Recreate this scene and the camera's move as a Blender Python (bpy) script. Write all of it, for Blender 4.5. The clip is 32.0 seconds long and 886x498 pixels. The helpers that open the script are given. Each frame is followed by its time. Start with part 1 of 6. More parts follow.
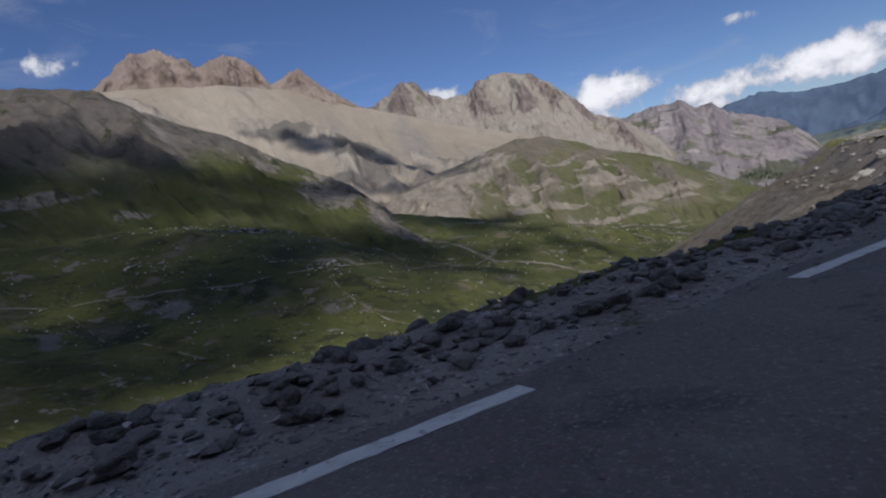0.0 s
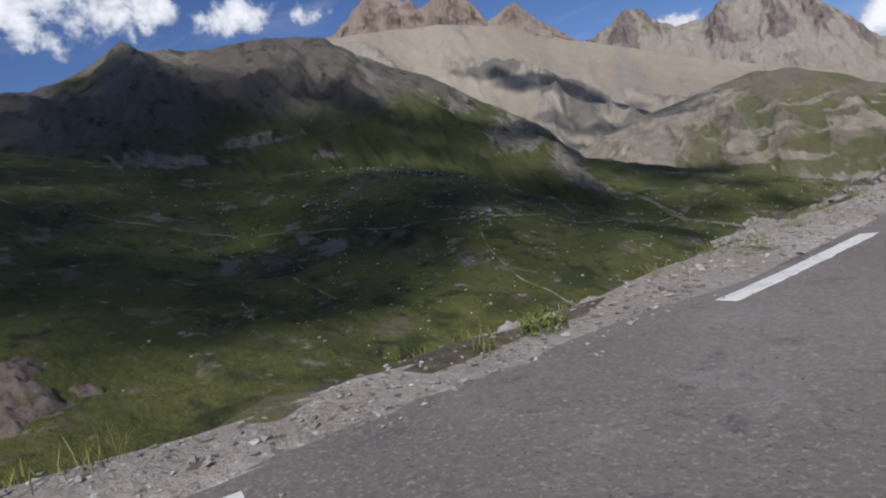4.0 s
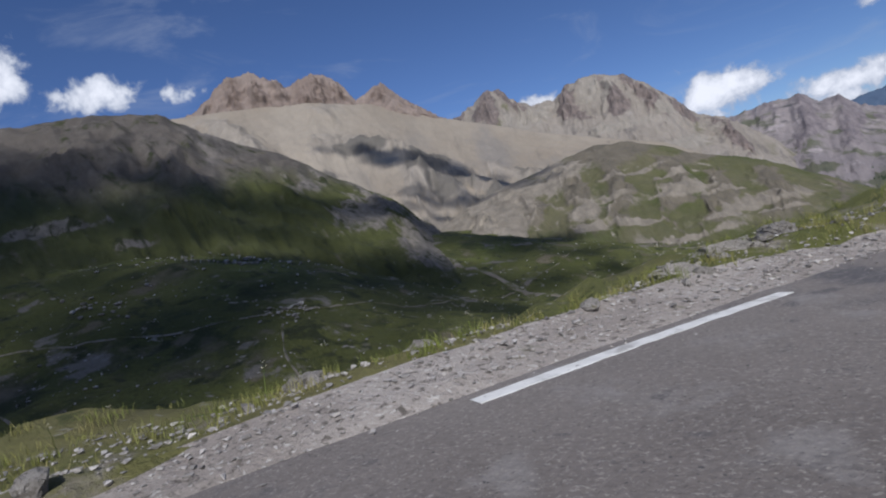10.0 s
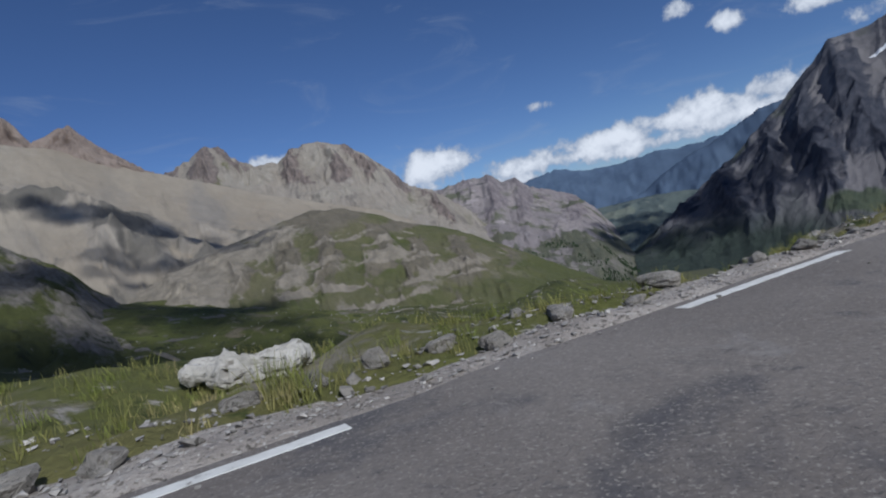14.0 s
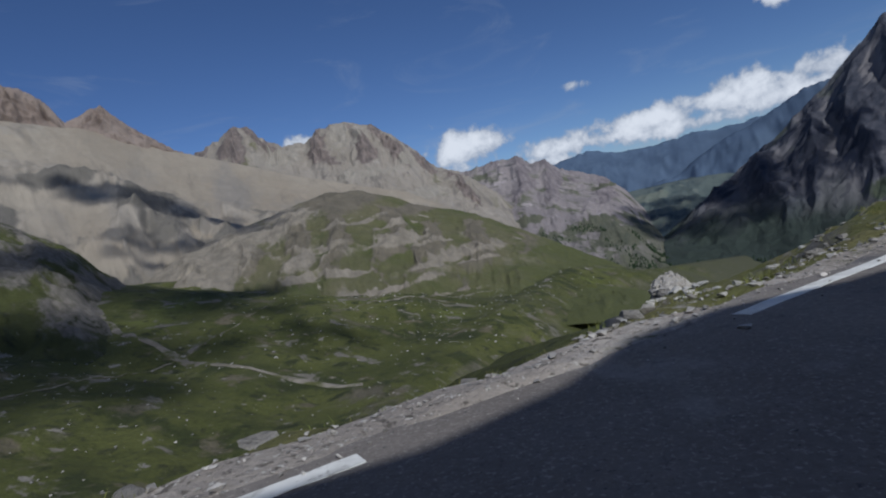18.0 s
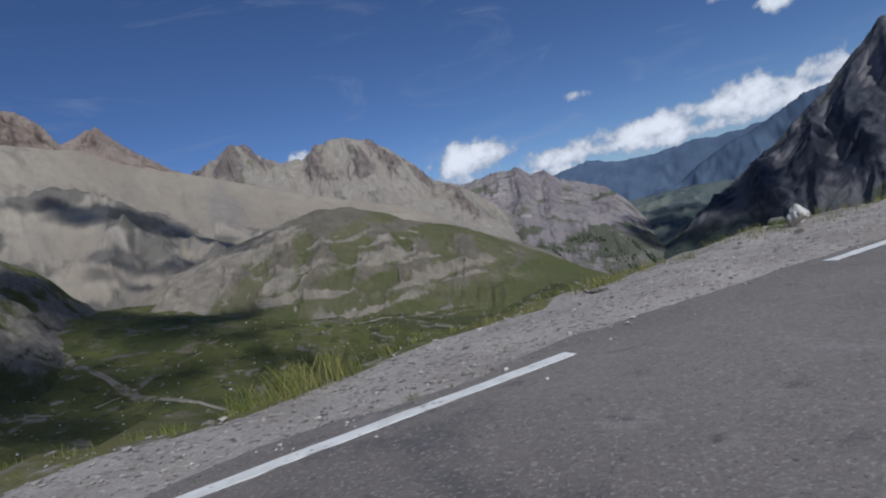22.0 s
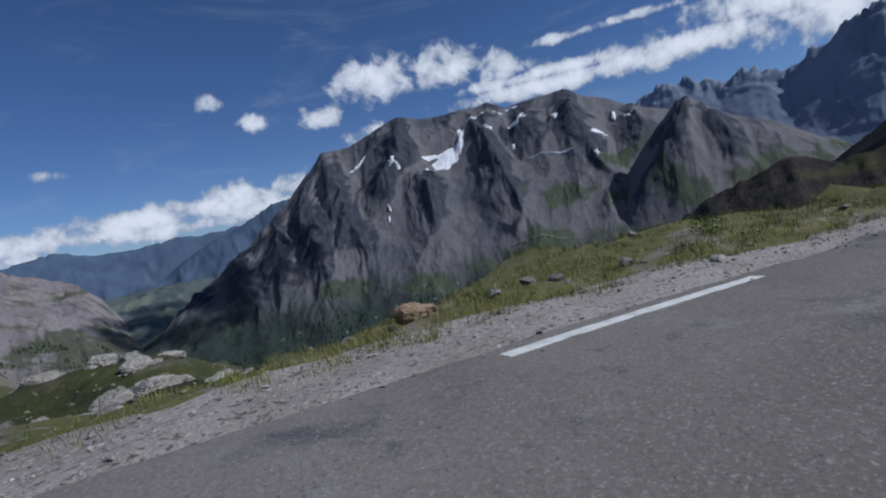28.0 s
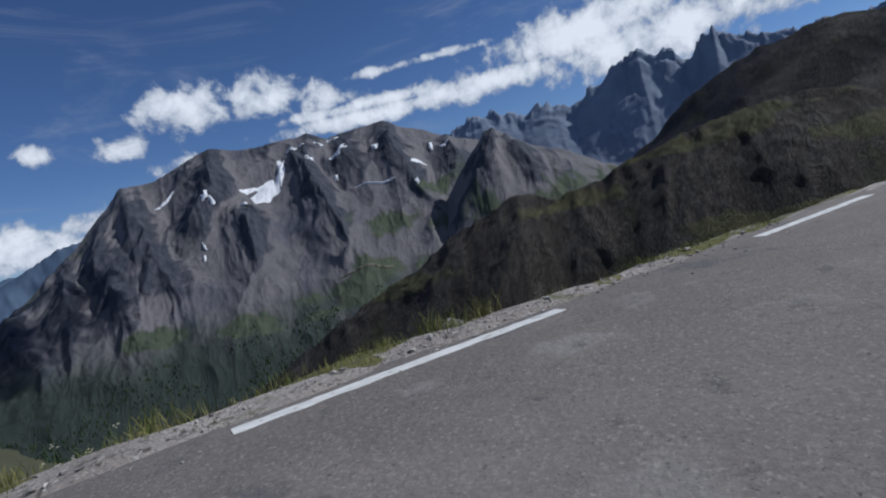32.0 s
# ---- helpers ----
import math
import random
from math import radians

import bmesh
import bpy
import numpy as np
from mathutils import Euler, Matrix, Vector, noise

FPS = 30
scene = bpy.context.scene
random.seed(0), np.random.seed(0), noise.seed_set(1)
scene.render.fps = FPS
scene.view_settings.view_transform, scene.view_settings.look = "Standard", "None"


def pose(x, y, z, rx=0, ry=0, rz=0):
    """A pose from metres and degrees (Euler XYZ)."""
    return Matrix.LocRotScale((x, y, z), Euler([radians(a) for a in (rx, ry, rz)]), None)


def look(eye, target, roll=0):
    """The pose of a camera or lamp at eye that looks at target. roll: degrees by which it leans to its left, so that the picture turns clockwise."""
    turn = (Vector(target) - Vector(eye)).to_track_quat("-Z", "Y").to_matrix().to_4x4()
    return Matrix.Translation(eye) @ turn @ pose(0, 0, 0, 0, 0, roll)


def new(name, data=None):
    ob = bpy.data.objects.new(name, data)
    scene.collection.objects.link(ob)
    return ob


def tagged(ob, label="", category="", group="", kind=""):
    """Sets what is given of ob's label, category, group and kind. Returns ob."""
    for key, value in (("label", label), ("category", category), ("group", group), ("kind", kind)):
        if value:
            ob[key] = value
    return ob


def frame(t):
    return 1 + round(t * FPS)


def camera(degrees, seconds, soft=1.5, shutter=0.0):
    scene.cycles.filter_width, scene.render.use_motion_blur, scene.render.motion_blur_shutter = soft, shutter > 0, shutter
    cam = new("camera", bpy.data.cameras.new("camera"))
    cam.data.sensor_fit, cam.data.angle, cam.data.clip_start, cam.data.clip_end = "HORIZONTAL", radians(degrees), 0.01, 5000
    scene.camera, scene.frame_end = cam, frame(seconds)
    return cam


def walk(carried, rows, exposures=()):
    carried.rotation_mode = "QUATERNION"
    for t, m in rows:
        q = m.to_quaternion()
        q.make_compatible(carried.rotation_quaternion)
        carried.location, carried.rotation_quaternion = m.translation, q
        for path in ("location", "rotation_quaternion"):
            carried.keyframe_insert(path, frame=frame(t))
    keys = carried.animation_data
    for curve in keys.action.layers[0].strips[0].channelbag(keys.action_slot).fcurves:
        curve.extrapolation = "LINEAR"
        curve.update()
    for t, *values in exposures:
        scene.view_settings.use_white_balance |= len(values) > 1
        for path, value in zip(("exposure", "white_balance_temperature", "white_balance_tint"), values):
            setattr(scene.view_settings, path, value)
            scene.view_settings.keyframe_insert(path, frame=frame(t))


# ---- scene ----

# ================= camera and its drive =================
# seconds, x, y, z, bearing of the view, pitch, lean
PATH = [
    (0, -83.46, -119.41, 5.89, -18.74, -5.69, -12.72), (0.5, -80.02, -115.78, 5.70, -19.56, -6.75, -12.92),
    (1, -76.65, -112.08, 5.51, -20.91, -7.93, -12.20), (1.5, -73.42, -108.27, 5.32, -23.11, -7.71, -11.36),
    (2, -70.39, -104.29, 5.13, -26.69, -8.48, -11.90), (2.5, -67.63, -100.13, 4.94, -30.22, -8.03, -11.32),
    (3, -65.13, -95.80, 4.75, -33.60, -8.22, -10.66), (3.5, -62.90, -91.32, 4.56, -37.15, -8.29, -10.68),
    (4, -61.00, -86.70, 4.37, -41.37, -7.34, -11.04), (4.5, -59.47, -81.95, 4.18, -46.11, -6.88, -10.57),
    (5, -58.16, -77.16, 3.99, -50.77, -6.85, -10.53), (5.5, -57.22, -72.30, 3.81, -54.80, -7.25, -11.09),
    (6, -56.55, -67.40, 3.62, -57.49, -7.48, -11.87), (6.5, -56.08, -62.51, 3.43, -58.15, -6.93, -12.52),
    (7, -55.68, -57.63, 3.25, -57.55, -5.78, -12.97), (7.5, -55.15, -52.78, 3.06, -55.15, -4.00, -13.59),
    (8, -54.35, -47.99, 2.88, -50.96, -2.94, -13.02), (8.5, -53.15, -43.31, 2.69, -45.53, -3.05, -12.61),
    (9, -51.51, -38.79, 2.51, -39.85, -3.09, -12.52), (9.5, -49.45, -34.48, 2.33, -34.76, -3.31, -13.36),
    (10, -46.96, -30.42, 2.15, -28.53, -2.51, -13.54), (10.5, -44.05, -26.69, 1.97, -22.03, -2.96, -14.32),
    (11, -40.73, -23.35, 1.79, -15.42, -3.54, -14.03), (11.5, -37.09, -20.41, 1.61, -9.46, -2.72, -13.78),
    (12, -33.20, -17.84, 1.43, -4.10, -2.57, -13.13), (12.5, -29.15, -15.54, 1.26, -0.46, -2.68, -13.50),
    (13, -25.01, -13.37, 1.08, 0.25, -2.41, -12.95), (13.5, -20.85, -11.20, 0.90, 0.33, -2.85, -12.22),
    (14, -16.69, -9.01, 0.72, -0.40, -2.69, -13.05), (14.5, -12.53, -6.78, 0.54, -0.69, -3.08, -12.20),
    (15, -8.36, -4.54, 0.36, -0.84, -3.60, -11.63), (15.5, -4.19, -2.29, 0.18, -0.84, -4.18, -11.54),
    (16, 0.00, -0.01, 0.00, -0.84, -4.52, -11.78), (16.5, 4.20, 2.28, -0.18, -1.03, -4.32, -12.23),
    (17, 8.40, 4.59, -0.36, -1.37, -3.75, -12.74), (17.5, 12.55, 6.95, -0.55, -2.74, -3.95, -12.60),
    (18, 16.60, 9.37, -0.72, -4.06, -3.92, -12.42), (18.5, 20.56, 11.88, -0.90, -5.61, -4.49, -12.67),
    (19, 24.42, 14.48, -1.08, -7.17, -5.04, -12.83), (19.5, 28.20, 17.16, -1.26, -8.48, -4.19, -13.42),
    (20, 31.91, 19.90, -1.43, -9.22, -3.76, -13.03), (20.5, 35.59, 22.63, -1.61, -9.17, -3.72, -12.82),
    (21, 39.27, 25.33, -1.78, -8.45, -3.37, -13.22), (21.5, 42.99, 27.92, -1.95, -6.64, -2.85, -13.46),
    (22, 46.79, 30.35, -2.12, -4.35, -2.55, -13.63), (22.5, 50.69, 32.56, -2.29, -0.28, -2.00, -13.38),
    (23, 54.74, 34.42, -2.46, 5.47, -2.64, -12.88), (23.5, 58.97, 35.85, -2.63, 11.88, -2.33, -13.33),
    (24, 63.33, 36.81, -2.80, 18.12, -2.95, -12.62), (24.5, 67.78, 37.33, -2.97, 23.49, -3.71, -13.16),
    (25, 72.28, 37.49, -3.14, 27.32, -4.83, -12.73), (25.5, 76.79, 37.33, -3.31, 30.89, -4.88, -11.92),
    (26, 81.30, 37.02, -3.49, 33.85, -4.74, -11.77), (26.5, 85.81, 36.43, -3.66, 36.15, -4.39, -12.41),
    (27, 90.28, 35.53, -3.83, 38.60, -4.09, -12.99), (27.5, 94.70, 34.33, -4.01, 42.03, -4.09, -12.65),
    (28, 99.07, 32.97, -4.18, 46.22, -4.31, -11.57), (28.5, 103.37, 31.35, -4.35, 49.51, -4.29, -13.01),
    (29, 107.29, 29.60, -4.52, 52.93, -4.82, -13.11), (29.5, 110.72, 27.86, -4.66, 55.54, -4.55, -13.71),
    (30, 113.71, 26.19, -4.79, 57.60, -4.87, -13.87), (30.5, 116.30, 24.62, -4.91, 59.57, -4.82, -13.56),
    (31, 118.55, 23.17, -5.01, 61.23, -5.87, -14.31), (31.5, 120.52, 21.82, -5.10, 62.82, -5.65, -13.90),
    (32, 122.12, 20.67, -5.18, 63.82, -5.24, -14.15),
]

cam = camera(77.9, 32.0, soft=2.1)


def drive_rows():
    rows = []
    for t, x, y, z, b, p, r in PATH:
        b, p = radians(b), radians(p)
        aim = (x + math.sin(b) * math.cos(p), y + math.cos(b) * math.cos(p), z + math.sin(p))
        rows.append((t, look((x, y, z), aim, r)))
    return rows


walk(cam, drive_rows(), [(0, 0.1, 6350, 13), (1, 0.1, 6400, 13), (2, 0.3, 6600, 12), (3, 0.27, 6550, 12), (4, 0.2, 6250, 13), (7, 0.15, 6100, 13), (9, 0.18, 6150, 13), (11, 0.02, 5900, 12), (14, -0.12, 5850, 9), (17, -0.2, 5900, 9), (21, -0.18, 5900, 9), (23, -0.05, 5800, 10), (25, -0.25, 5650, 10), (28, -0.22, 5700, 10), (30, -0.14, 5800, 9), (32, -0.12, 5850, 9)])

# ================= sun, sky and clouds =================
SUN_BEARING, SUN_HEIGHT = 148.0, 40.0


def bearing(az, el=0.0):
    a, e = radians(az), radians(el)
    return Vector((math.sin(a) * math.cos(e), math.cos(a) * math.cos(e), math.sin(e)))


sun = new("sun", bpy.data.lights.new("sun", "SUN"))
sun.data.energy, sun.data.angle, sun.data.color = 3.75, radians(0.5), (1.0, 0.95, 0.87)
sun.matrix_world = look((0, 0, 300), Vector((0, 0, 300)) - bearing(SUN_BEARING, SUN_HEIGHT))


class Nodes:
    """A short way to write node trees."""

    def __init__(self, tree):
        self.t = tree
        tree.nodes.clear()

    def add(self, kind, **values):
        n = self.t.nodes.new(kind)
        for k, v in values.items():
            if k == "op":
                n.operation = v
            elif k == "mode":
                n.data_type = v
        return n

    def put(self, sock, v):
        if hasattr(v, "is_output"):
            self.t.links.new(v, sock)
        elif v is not None:
            sock.default_value = v

    def math(self, op, a, b=None, c=None, clamp=False):
        n = self.t.nodes.new("ShaderNodeMath")
        n.operation, n.use_clamp = op, clamp
        for s, v in zip(n.inputs, (a, b, c)):
            self.put(s, v)
        return n.outputs[0]

    def vec(self, op, a, b=None):
        n = self.t.nodes.new("ShaderNodeVectorMath")
        n.operation = op
        self.put(n.inputs[0], a)
        if b is not None:
            self.put(n.inputs[3] if op == "SCALE" else n.inputs[1], b)
        return n.outputs["Value"] if op in ("DOT_PRODUCT", "LENGTH") else n.outputs[0]

    def noise(self, vec, scale, detail=5.0, rough=0.55, warp=0.0):
        n = self.t.nodes.new("ShaderNodeTexNoise")
        for k, v in (("Vector", vec), ("Scale", scale), ("Detail", detail), ("Roughness", rough), ("Distortion", warp)):
            self.put(n.inputs[k], v)
        return n.outputs["Fac"]

    def ramp(self, fac, lo, hi):
        n = self.t.nodes.new("ShaderNodeMapRange")
        n.interpolation_type = "SMOOTHSTEP"
        for k, v in ((0, fac), (1, lo), (2, hi)):
            self.put(n.inputs[k], v)
        return n.outputs[0]

    def mix(self, fac, a, b, how="MIX"):
        n = self.t.nodes.new("ShaderNodeMix")
        n.data_type, n.blend_type = "RGBA", how
        self.put(n.inputs[0], fac)
        self.put(n.inputs[6], a if hasattr(a, "is_output") else (*a, 1.0))
        self.put(n.inputs[7], b if hasattr(b, "is_output") else (*b, 1.0))
        return n.outputs[2]


def build_sky():
    world = bpy.data.worlds.new("sky")
    scene.world = world
    world.use_nodes = True
    N = Nodes(world.node_tree)
    sky = N.add("ShaderNodeTexSky")
    sky.sky_type, sky.sun_disc = "NISHITA", False
    sky.sun_elevation, sky.sun_rotation = radians(SUN_HEIGHT), radians(SUN_BEARING)
    sky.altitude, sky.air_density, sky.dust_density, sky.ozone_density = 2300, 1.0, 0.35, 2.2
    way = N.add("ShaderNodeTexCoord").outputs["Generated"]
    # heaps of cloud: bearing, height, half width, half height, weight
    heaps = [(7, 2.6, 7, 1.3, 0.88), (20, 3.0, 9, 1.3, 0.9), (31, 3.6, 7, 1.5, 0.92), (15, 3.5, 15, 1.0, 0.9), (25, 4.5, 11, 1.4, 0.98), (0.5, 5.6, 5, 2.4, 1.05), (82, 12.0, 12, 2.4, 1.1), (96, 15, 12, 4.5, 1.2), (60, 11.0, 11, 0.9, 1.0), (0, 6.2, 5.5, 2.0, 1.0), (-15.6, 9.6, 2.6, 1.1, 0.9), (10, 3.8, 7, 1.7, 0.95), (19, 4.2, 8, 1.6, 1.0), (27, 5.0, 5, 1.7, 1.0), (33, 5.2, 4, 1.6, 0.9),
             (30.0, 11.7, 1.5, 1.2, 0.85), (26.4, 13.9, 1.6, 1.0, 0.75), (12.6, 9.2, 2.2, 0.7, 0.62), (36.4, 11.2, 3, 1.5, 1.0), (43.5, 14.0, 5.5, 2.6, 1.05), (50, 13.8, 5, 2.4, 1.05),
             (56.3, 12.0, 3.2, 1.8, 0.95), (42, 8.8, 5, 1.2, 0.85), (60, 9.8, 11, 1.2, 1.05), (73, 10.0, 10, 1.7, 1.1), (88, 9.6, 11, 3.0, 1.15), (66, 13.8, 12, 0.6, 0.75), (84, 13.0, 11, 2.0, 1.0), (102, 12, 12, 5, 1.15),
             (-78, 21.5, 11, 6.5, 1.12), (-94, 20, 12, 8.0, 1.1), (-66, 19.5, 6, 2.6, 1.0), (-57, 18.2, 6, 2.0, 0.9), (-50, 17.6, 3.5, 1.2, 0.7)]
    total = None
    for az, el, w, hgt, weight in heaps:
        c = bearing(az, el)
        right, up = Vector((math.cos(radians(az)), -math.sin(radians(az)), 0)), None
        up = right.cross(c)
        d = N.vec("SUBTRACT", way, tuple(c))
        a = N.math("DIVIDE", N.vec("DOT_PRODUCT", d, tuple(right)), math.sin(radians(w)))
        b = N.math("DIVIDE", N.vec("DOT_PRODUCT", d, tuple(up)), math.sin(radians(hgt)))
        # flat below, heaped above
        r = N.math("ADD", N.math("MULTIPLY", a, a), N.math("MULTIPLY", b, b))
        front = N.math("GREATER_THAN", N.vec("DOT_PRODUCT", way, tuple(c)), 0.0)
        g = N.math("MULTIPLY", N.math("MULTIPLY", N.math("EXPONENT", N.math("MULTIPLY", r, -0.9)), weight), front)
        total = g if total is None else N.math("MAXIMUM", total, g)
    puffs = N.noise(way, 22.0, 9.0, 0.6, 0.2)
    broad = N.noise(way, 6.0, 4.0, 0.5)
    field = N.math("ADD", N.math("MULTIPLY", total, 0.62), N.math("MULTIPLY", N.math("SUBTRACT", puffs, 0.5), 1.15))
    cover = N.ramp(field, 0.28, 0.50)
    flat = N.vec("MULTIPLY", way, (1.0, 1.0, 4.0))
    wisp = N.math("MULTIPLY", N.ramp(N.math("ADD", N.noise(flat, 3.2, 8.0, 0.62, 1.2), N.math("MULTIPLY", broad, 0.15)), 0.60, 0.86), 0.28)
    cover = N.math("MAXIMUM", cover, wisp)
    lit = N.ramp(N.math("SUBTRACT", field, N.math("MULTIPLY", N.noise(way, 34.0, 5.0, 0.6), 0.25)), 0.15, 0.62)
    cloud = N.mix(lit, (3.4, 3.8, 4.6), (8.3, 8.4, 8.7))
    # broken cloud overhead, above the view, added to brighten and whiten the shade
    height = N.add("ShaderNodeSeparateXYZ")
    N.put(height.inputs[0], way)
    high = N.math("MULTIPLY", N.math("MULTIPLY", N.ramp(height.outputs[2], 0.52, 0.75), N.ramp(N.noise(way, 3.0, 7.0, 0.6), 0.42, 0.60)), 0.85)
    cover = N.math("MAXIMUM", cover, high)
    lit = N.math("MAXIMUM", lit, high)
    deep = N.mix(1.0, sky.outputs[0], (0.48, 0.55, 0.70), "MULTIPLY")
    colour = N.mix(cover, deep, cloud)
    back = N.add("ShaderNodeBackground")
    N.put(back.inputs[0], colour)
    back.inputs[1].default_value = 0.10
    out = N.add("ShaderNodeOutputWorld")
    N.put(out.inputs[0], back.outputs[0])


build_sky()

# ================= materials =================
MATS = {}


def surface(name, base, spots=(), rough=0.9, bump=0.0, bump_scale=8.0, grain=None, per_object=0.0, island=0.0, steep=None, spec=0.25, coords="Object", low=None, rock=None, patch=None, speck=()):
    """A dull natural surface: base colours mixed by noise, then spots: (colour, scale, low, high, stretch)."""
    m = bpy.data.materials.new(name)
    m.use_nodes = True
    N = Nodes(m.node_tree)
    if coords == "Slope":
        # metres along and up a mountainside
        flat, stand = N.add("ShaderNodeSeparateXYZ"), N.add("ShaderNodeCombineXYZ")
        N.put(flat.inputs[0], N.add("ShaderNodeTexCoord").outputs["UV"])
        N.put(stand.inputs[0], flat.outputs[0])
        N.put(stand.inputs[2], flat.outputs[1])
        co = stand.outputs[0]
    else:
        co = N.add("ShaderNodeTexCoord").outputs["Object"] if coords == "Object" else N.add("ShaderNodeNewGeometry").outputs["Position"]
    (c1, c2, scale) = base
    col = N.mix(N.ramp(N.noise(co, scale, 6.0, 0.6), 0.36, 0.66), c1, c2)
    for spot in spots:
        colour, sc, lo, hi = spot[:4]
        stretch = spot[4] if len(spot) > 4 else (1, 1, 1)
        v = N.vec("MULTIPLY", co, stretch)
        col = N.mix(N.ramp(N.noise(v, sc, 7.0, 0.62, 0.3), lo, hi), col, colour)
    def zone(col, key, colour, fray):
        """Another ground where the mesh names it, with a frayed edge."""
        mask = N.add("ShaderNodeAttribute")
        mask.attribute_name = key
        f = N.math("ADD", mask.outputs["Fac"], N.math("MULTIPLY", N.math("SUBTRACT", N.noise(co, colour[2], 8.0, 0.72), 0.5), fray))
        tone = N.mix(N.ramp(N.noise(co, colour[2] * 3, 5.0, 0.65), 0.35, 0.65), colour[0], colour[1])
        return N.mix(N.ramp(f, 0.3, 0.7), col, tone)

    if rock:
        col = zone(col, "rock", rock, 1.5)
    if low:
        colour, z0, z1, sc, amount = low
        place = N.add("ShaderNodeSeparateXYZ")
        N.put(place.inputs[0], N.add("ShaderNodeNewGeometry").outputs["Position"])
        f = N.math("ADD", place.outputs[2], N.math("MULTIPLY", N.math("SUBTRACT", N.noise(co, sc, 7.0, 0.65), 0.5), amount))
        col = N.mix(N.ramp(f, z0, z1), colour, col)
    if patch:
        col = zone(col, "patch", patch, 2.4)
    for colour, sc, lo, hi in speck:
        col = N.mix(N.ramp(N.noise(co, sc, 7.0, 0.65, 0.4), lo, hi), col, colour)
    if steep:
        colour, lo, hi, sc, amount = steep
        nz = N.add("ShaderNodeSeparateXYZ")
        N.put(nz.inputs[0], N.add("ShaderNodeNewGeometry").outputs["Normal"])
        f = N.math("ADD", nz.outputs[2], N.math("MULTIPLY", N.math("SUBTRACT", N.noise(co, sc, 6.0, 0.65), 0.5), amount))
        col = N.mix(N.ramp(f, lo, hi), col, colour)
    if grain:
        g = N.noise(co, grain[0], 3.0, 0.7)
        k = N.math("ADD", 1.0 - grain[1] * 0.5, N.math("MULTIPLY", g, grain[1]))
        gray = N.add("ShaderNodeCombineColor")
        for s in gray.inputs[:3]:
            N.put(s, k)
        col = N.mix(1.0, col, gray.outputs[0], "MULTIPLY")
    if per_object or island:
        rnd = N.add("ShaderNodeObjectInfo").outputs["Random"] if per_object else N.add("ShaderNodeNewGeometry").outputs["Random Per Island"]
        amt = per_object or island
        k = N.math("ADD", 1.0 - amt * 0.5, N.math("MULTIPLY", rnd, amt))
        gray = N.add("ShaderNodeCombineColor")
        for s in gray.inputs[:3]:
            N.put(s, k)
        col = N.mix(1.0, col, gray.outputs[0], "MULTIPLY")
    bs = N.add("ShaderNodeBsdfPrincipled")
    N.put(bs.inputs["Base Color"], col)
    bs.inputs["Roughness"].default_value = rough
    bs.inputs["Specular IOR Level"].default_value = spec
    if bump:
        b = N.add("ShaderNodeBump")
        b.inputs["Strength"].default_value = 1.0
        b.inputs["Distance"].default_value = bump
        N.put(b.inputs["Height"], N.noise(co, bump_scale, 10.0, 0.76 if coords == "Slope" else 0.68))
        N.put(bs.inputs["Normal"], b.outputs[0])
    out = N.add("ShaderNodeOutputMaterial")
    N.put(out.inputs[0], bs.outputs[0])
    MATS[name] = m
    return m


ASPHALT = surface("worn grey asphalt", ((0.158, 0.141, 0.131), (0.206, 0.186, 0.172), 0.30),
                  [((0.105, 0.10, 0.105), 0.55, 0.56, 0.68), ((0.225, 0.21, 0.20), 1.3, 0.56, 0.68), ((0.12, 0.112, 0.112), 3.0, 0.58, 0.70), ((0.28, 0.262, 0.24), 38.0, 0.55, 0.64), ((0.075, 0.072, 0.075), 30.0, 0.60, 0.70)], rough=0.88, bump=0.012, bump_scale=26.0, grain=(22.0, 0.75), coords="World")
PAINT = surface("worn white road paint", ((0.72, 0.72, 0.70), (0.60, 0.60, 0.58), 6.0), [((0.25, 0.24, 0.23), 14.0, 0.60, 0.70), ((0.40, 0.39, 0.37), 3.0, 0.58, 0.70)], rough=0.7, coords="World")
GRAVEL = surface("grey roadside gravel", ((0.31, 0.278, 0.252), (0.41, 0.375, 0.345), 0.8),
                 [((0.14, 0.125, 0.11), 12.0, 0.54, 0.64), ((0.56, 0.54, 0.51), 17.0, 0.58, 0.66), ((0.12, 0.13, 0.05), 1.1, 0.62, 0.74)], rough=0.95, bump=0.05, bump_scale=14.0, grain=(40.0, 0.7), coords="World")
SLOPE = surface("rough alpine grass and rubble", ((0.115, 0.124, 0.038), (0.168, 0.156, 0.064), 0.25),
                [((0.24, 0.215, 0.18), 0.45, 0.55, 0.64), ((0.33, 0.31, 0.28), 2.2, 0.60, 0.70), ((0.055, 0.07, 0.02), 1.6, 0.58, 0.70)], rough=0.95, bump=0.16, bump_scale=2.6, grain=(12.0, 0.6), coords="World", steep=((0.21, 0.19, 0.16), 0.93, 0.82, 0.5, 0.22), rock=((0.085, 0.072, 0.056), (0.175, 0.15, 0.12), 0.4))
BANK = surface("dark fractured cliff rock", ((0.12, 0.105, 0.09), (0.20, 0.18, 0.16), 0.5), [((0.07, 0.08, 0.03), 0.6, 0.56, 0.66)], bump=0.3, bump_scale=1.8, grain=(6.0, 0.6), coords="World")
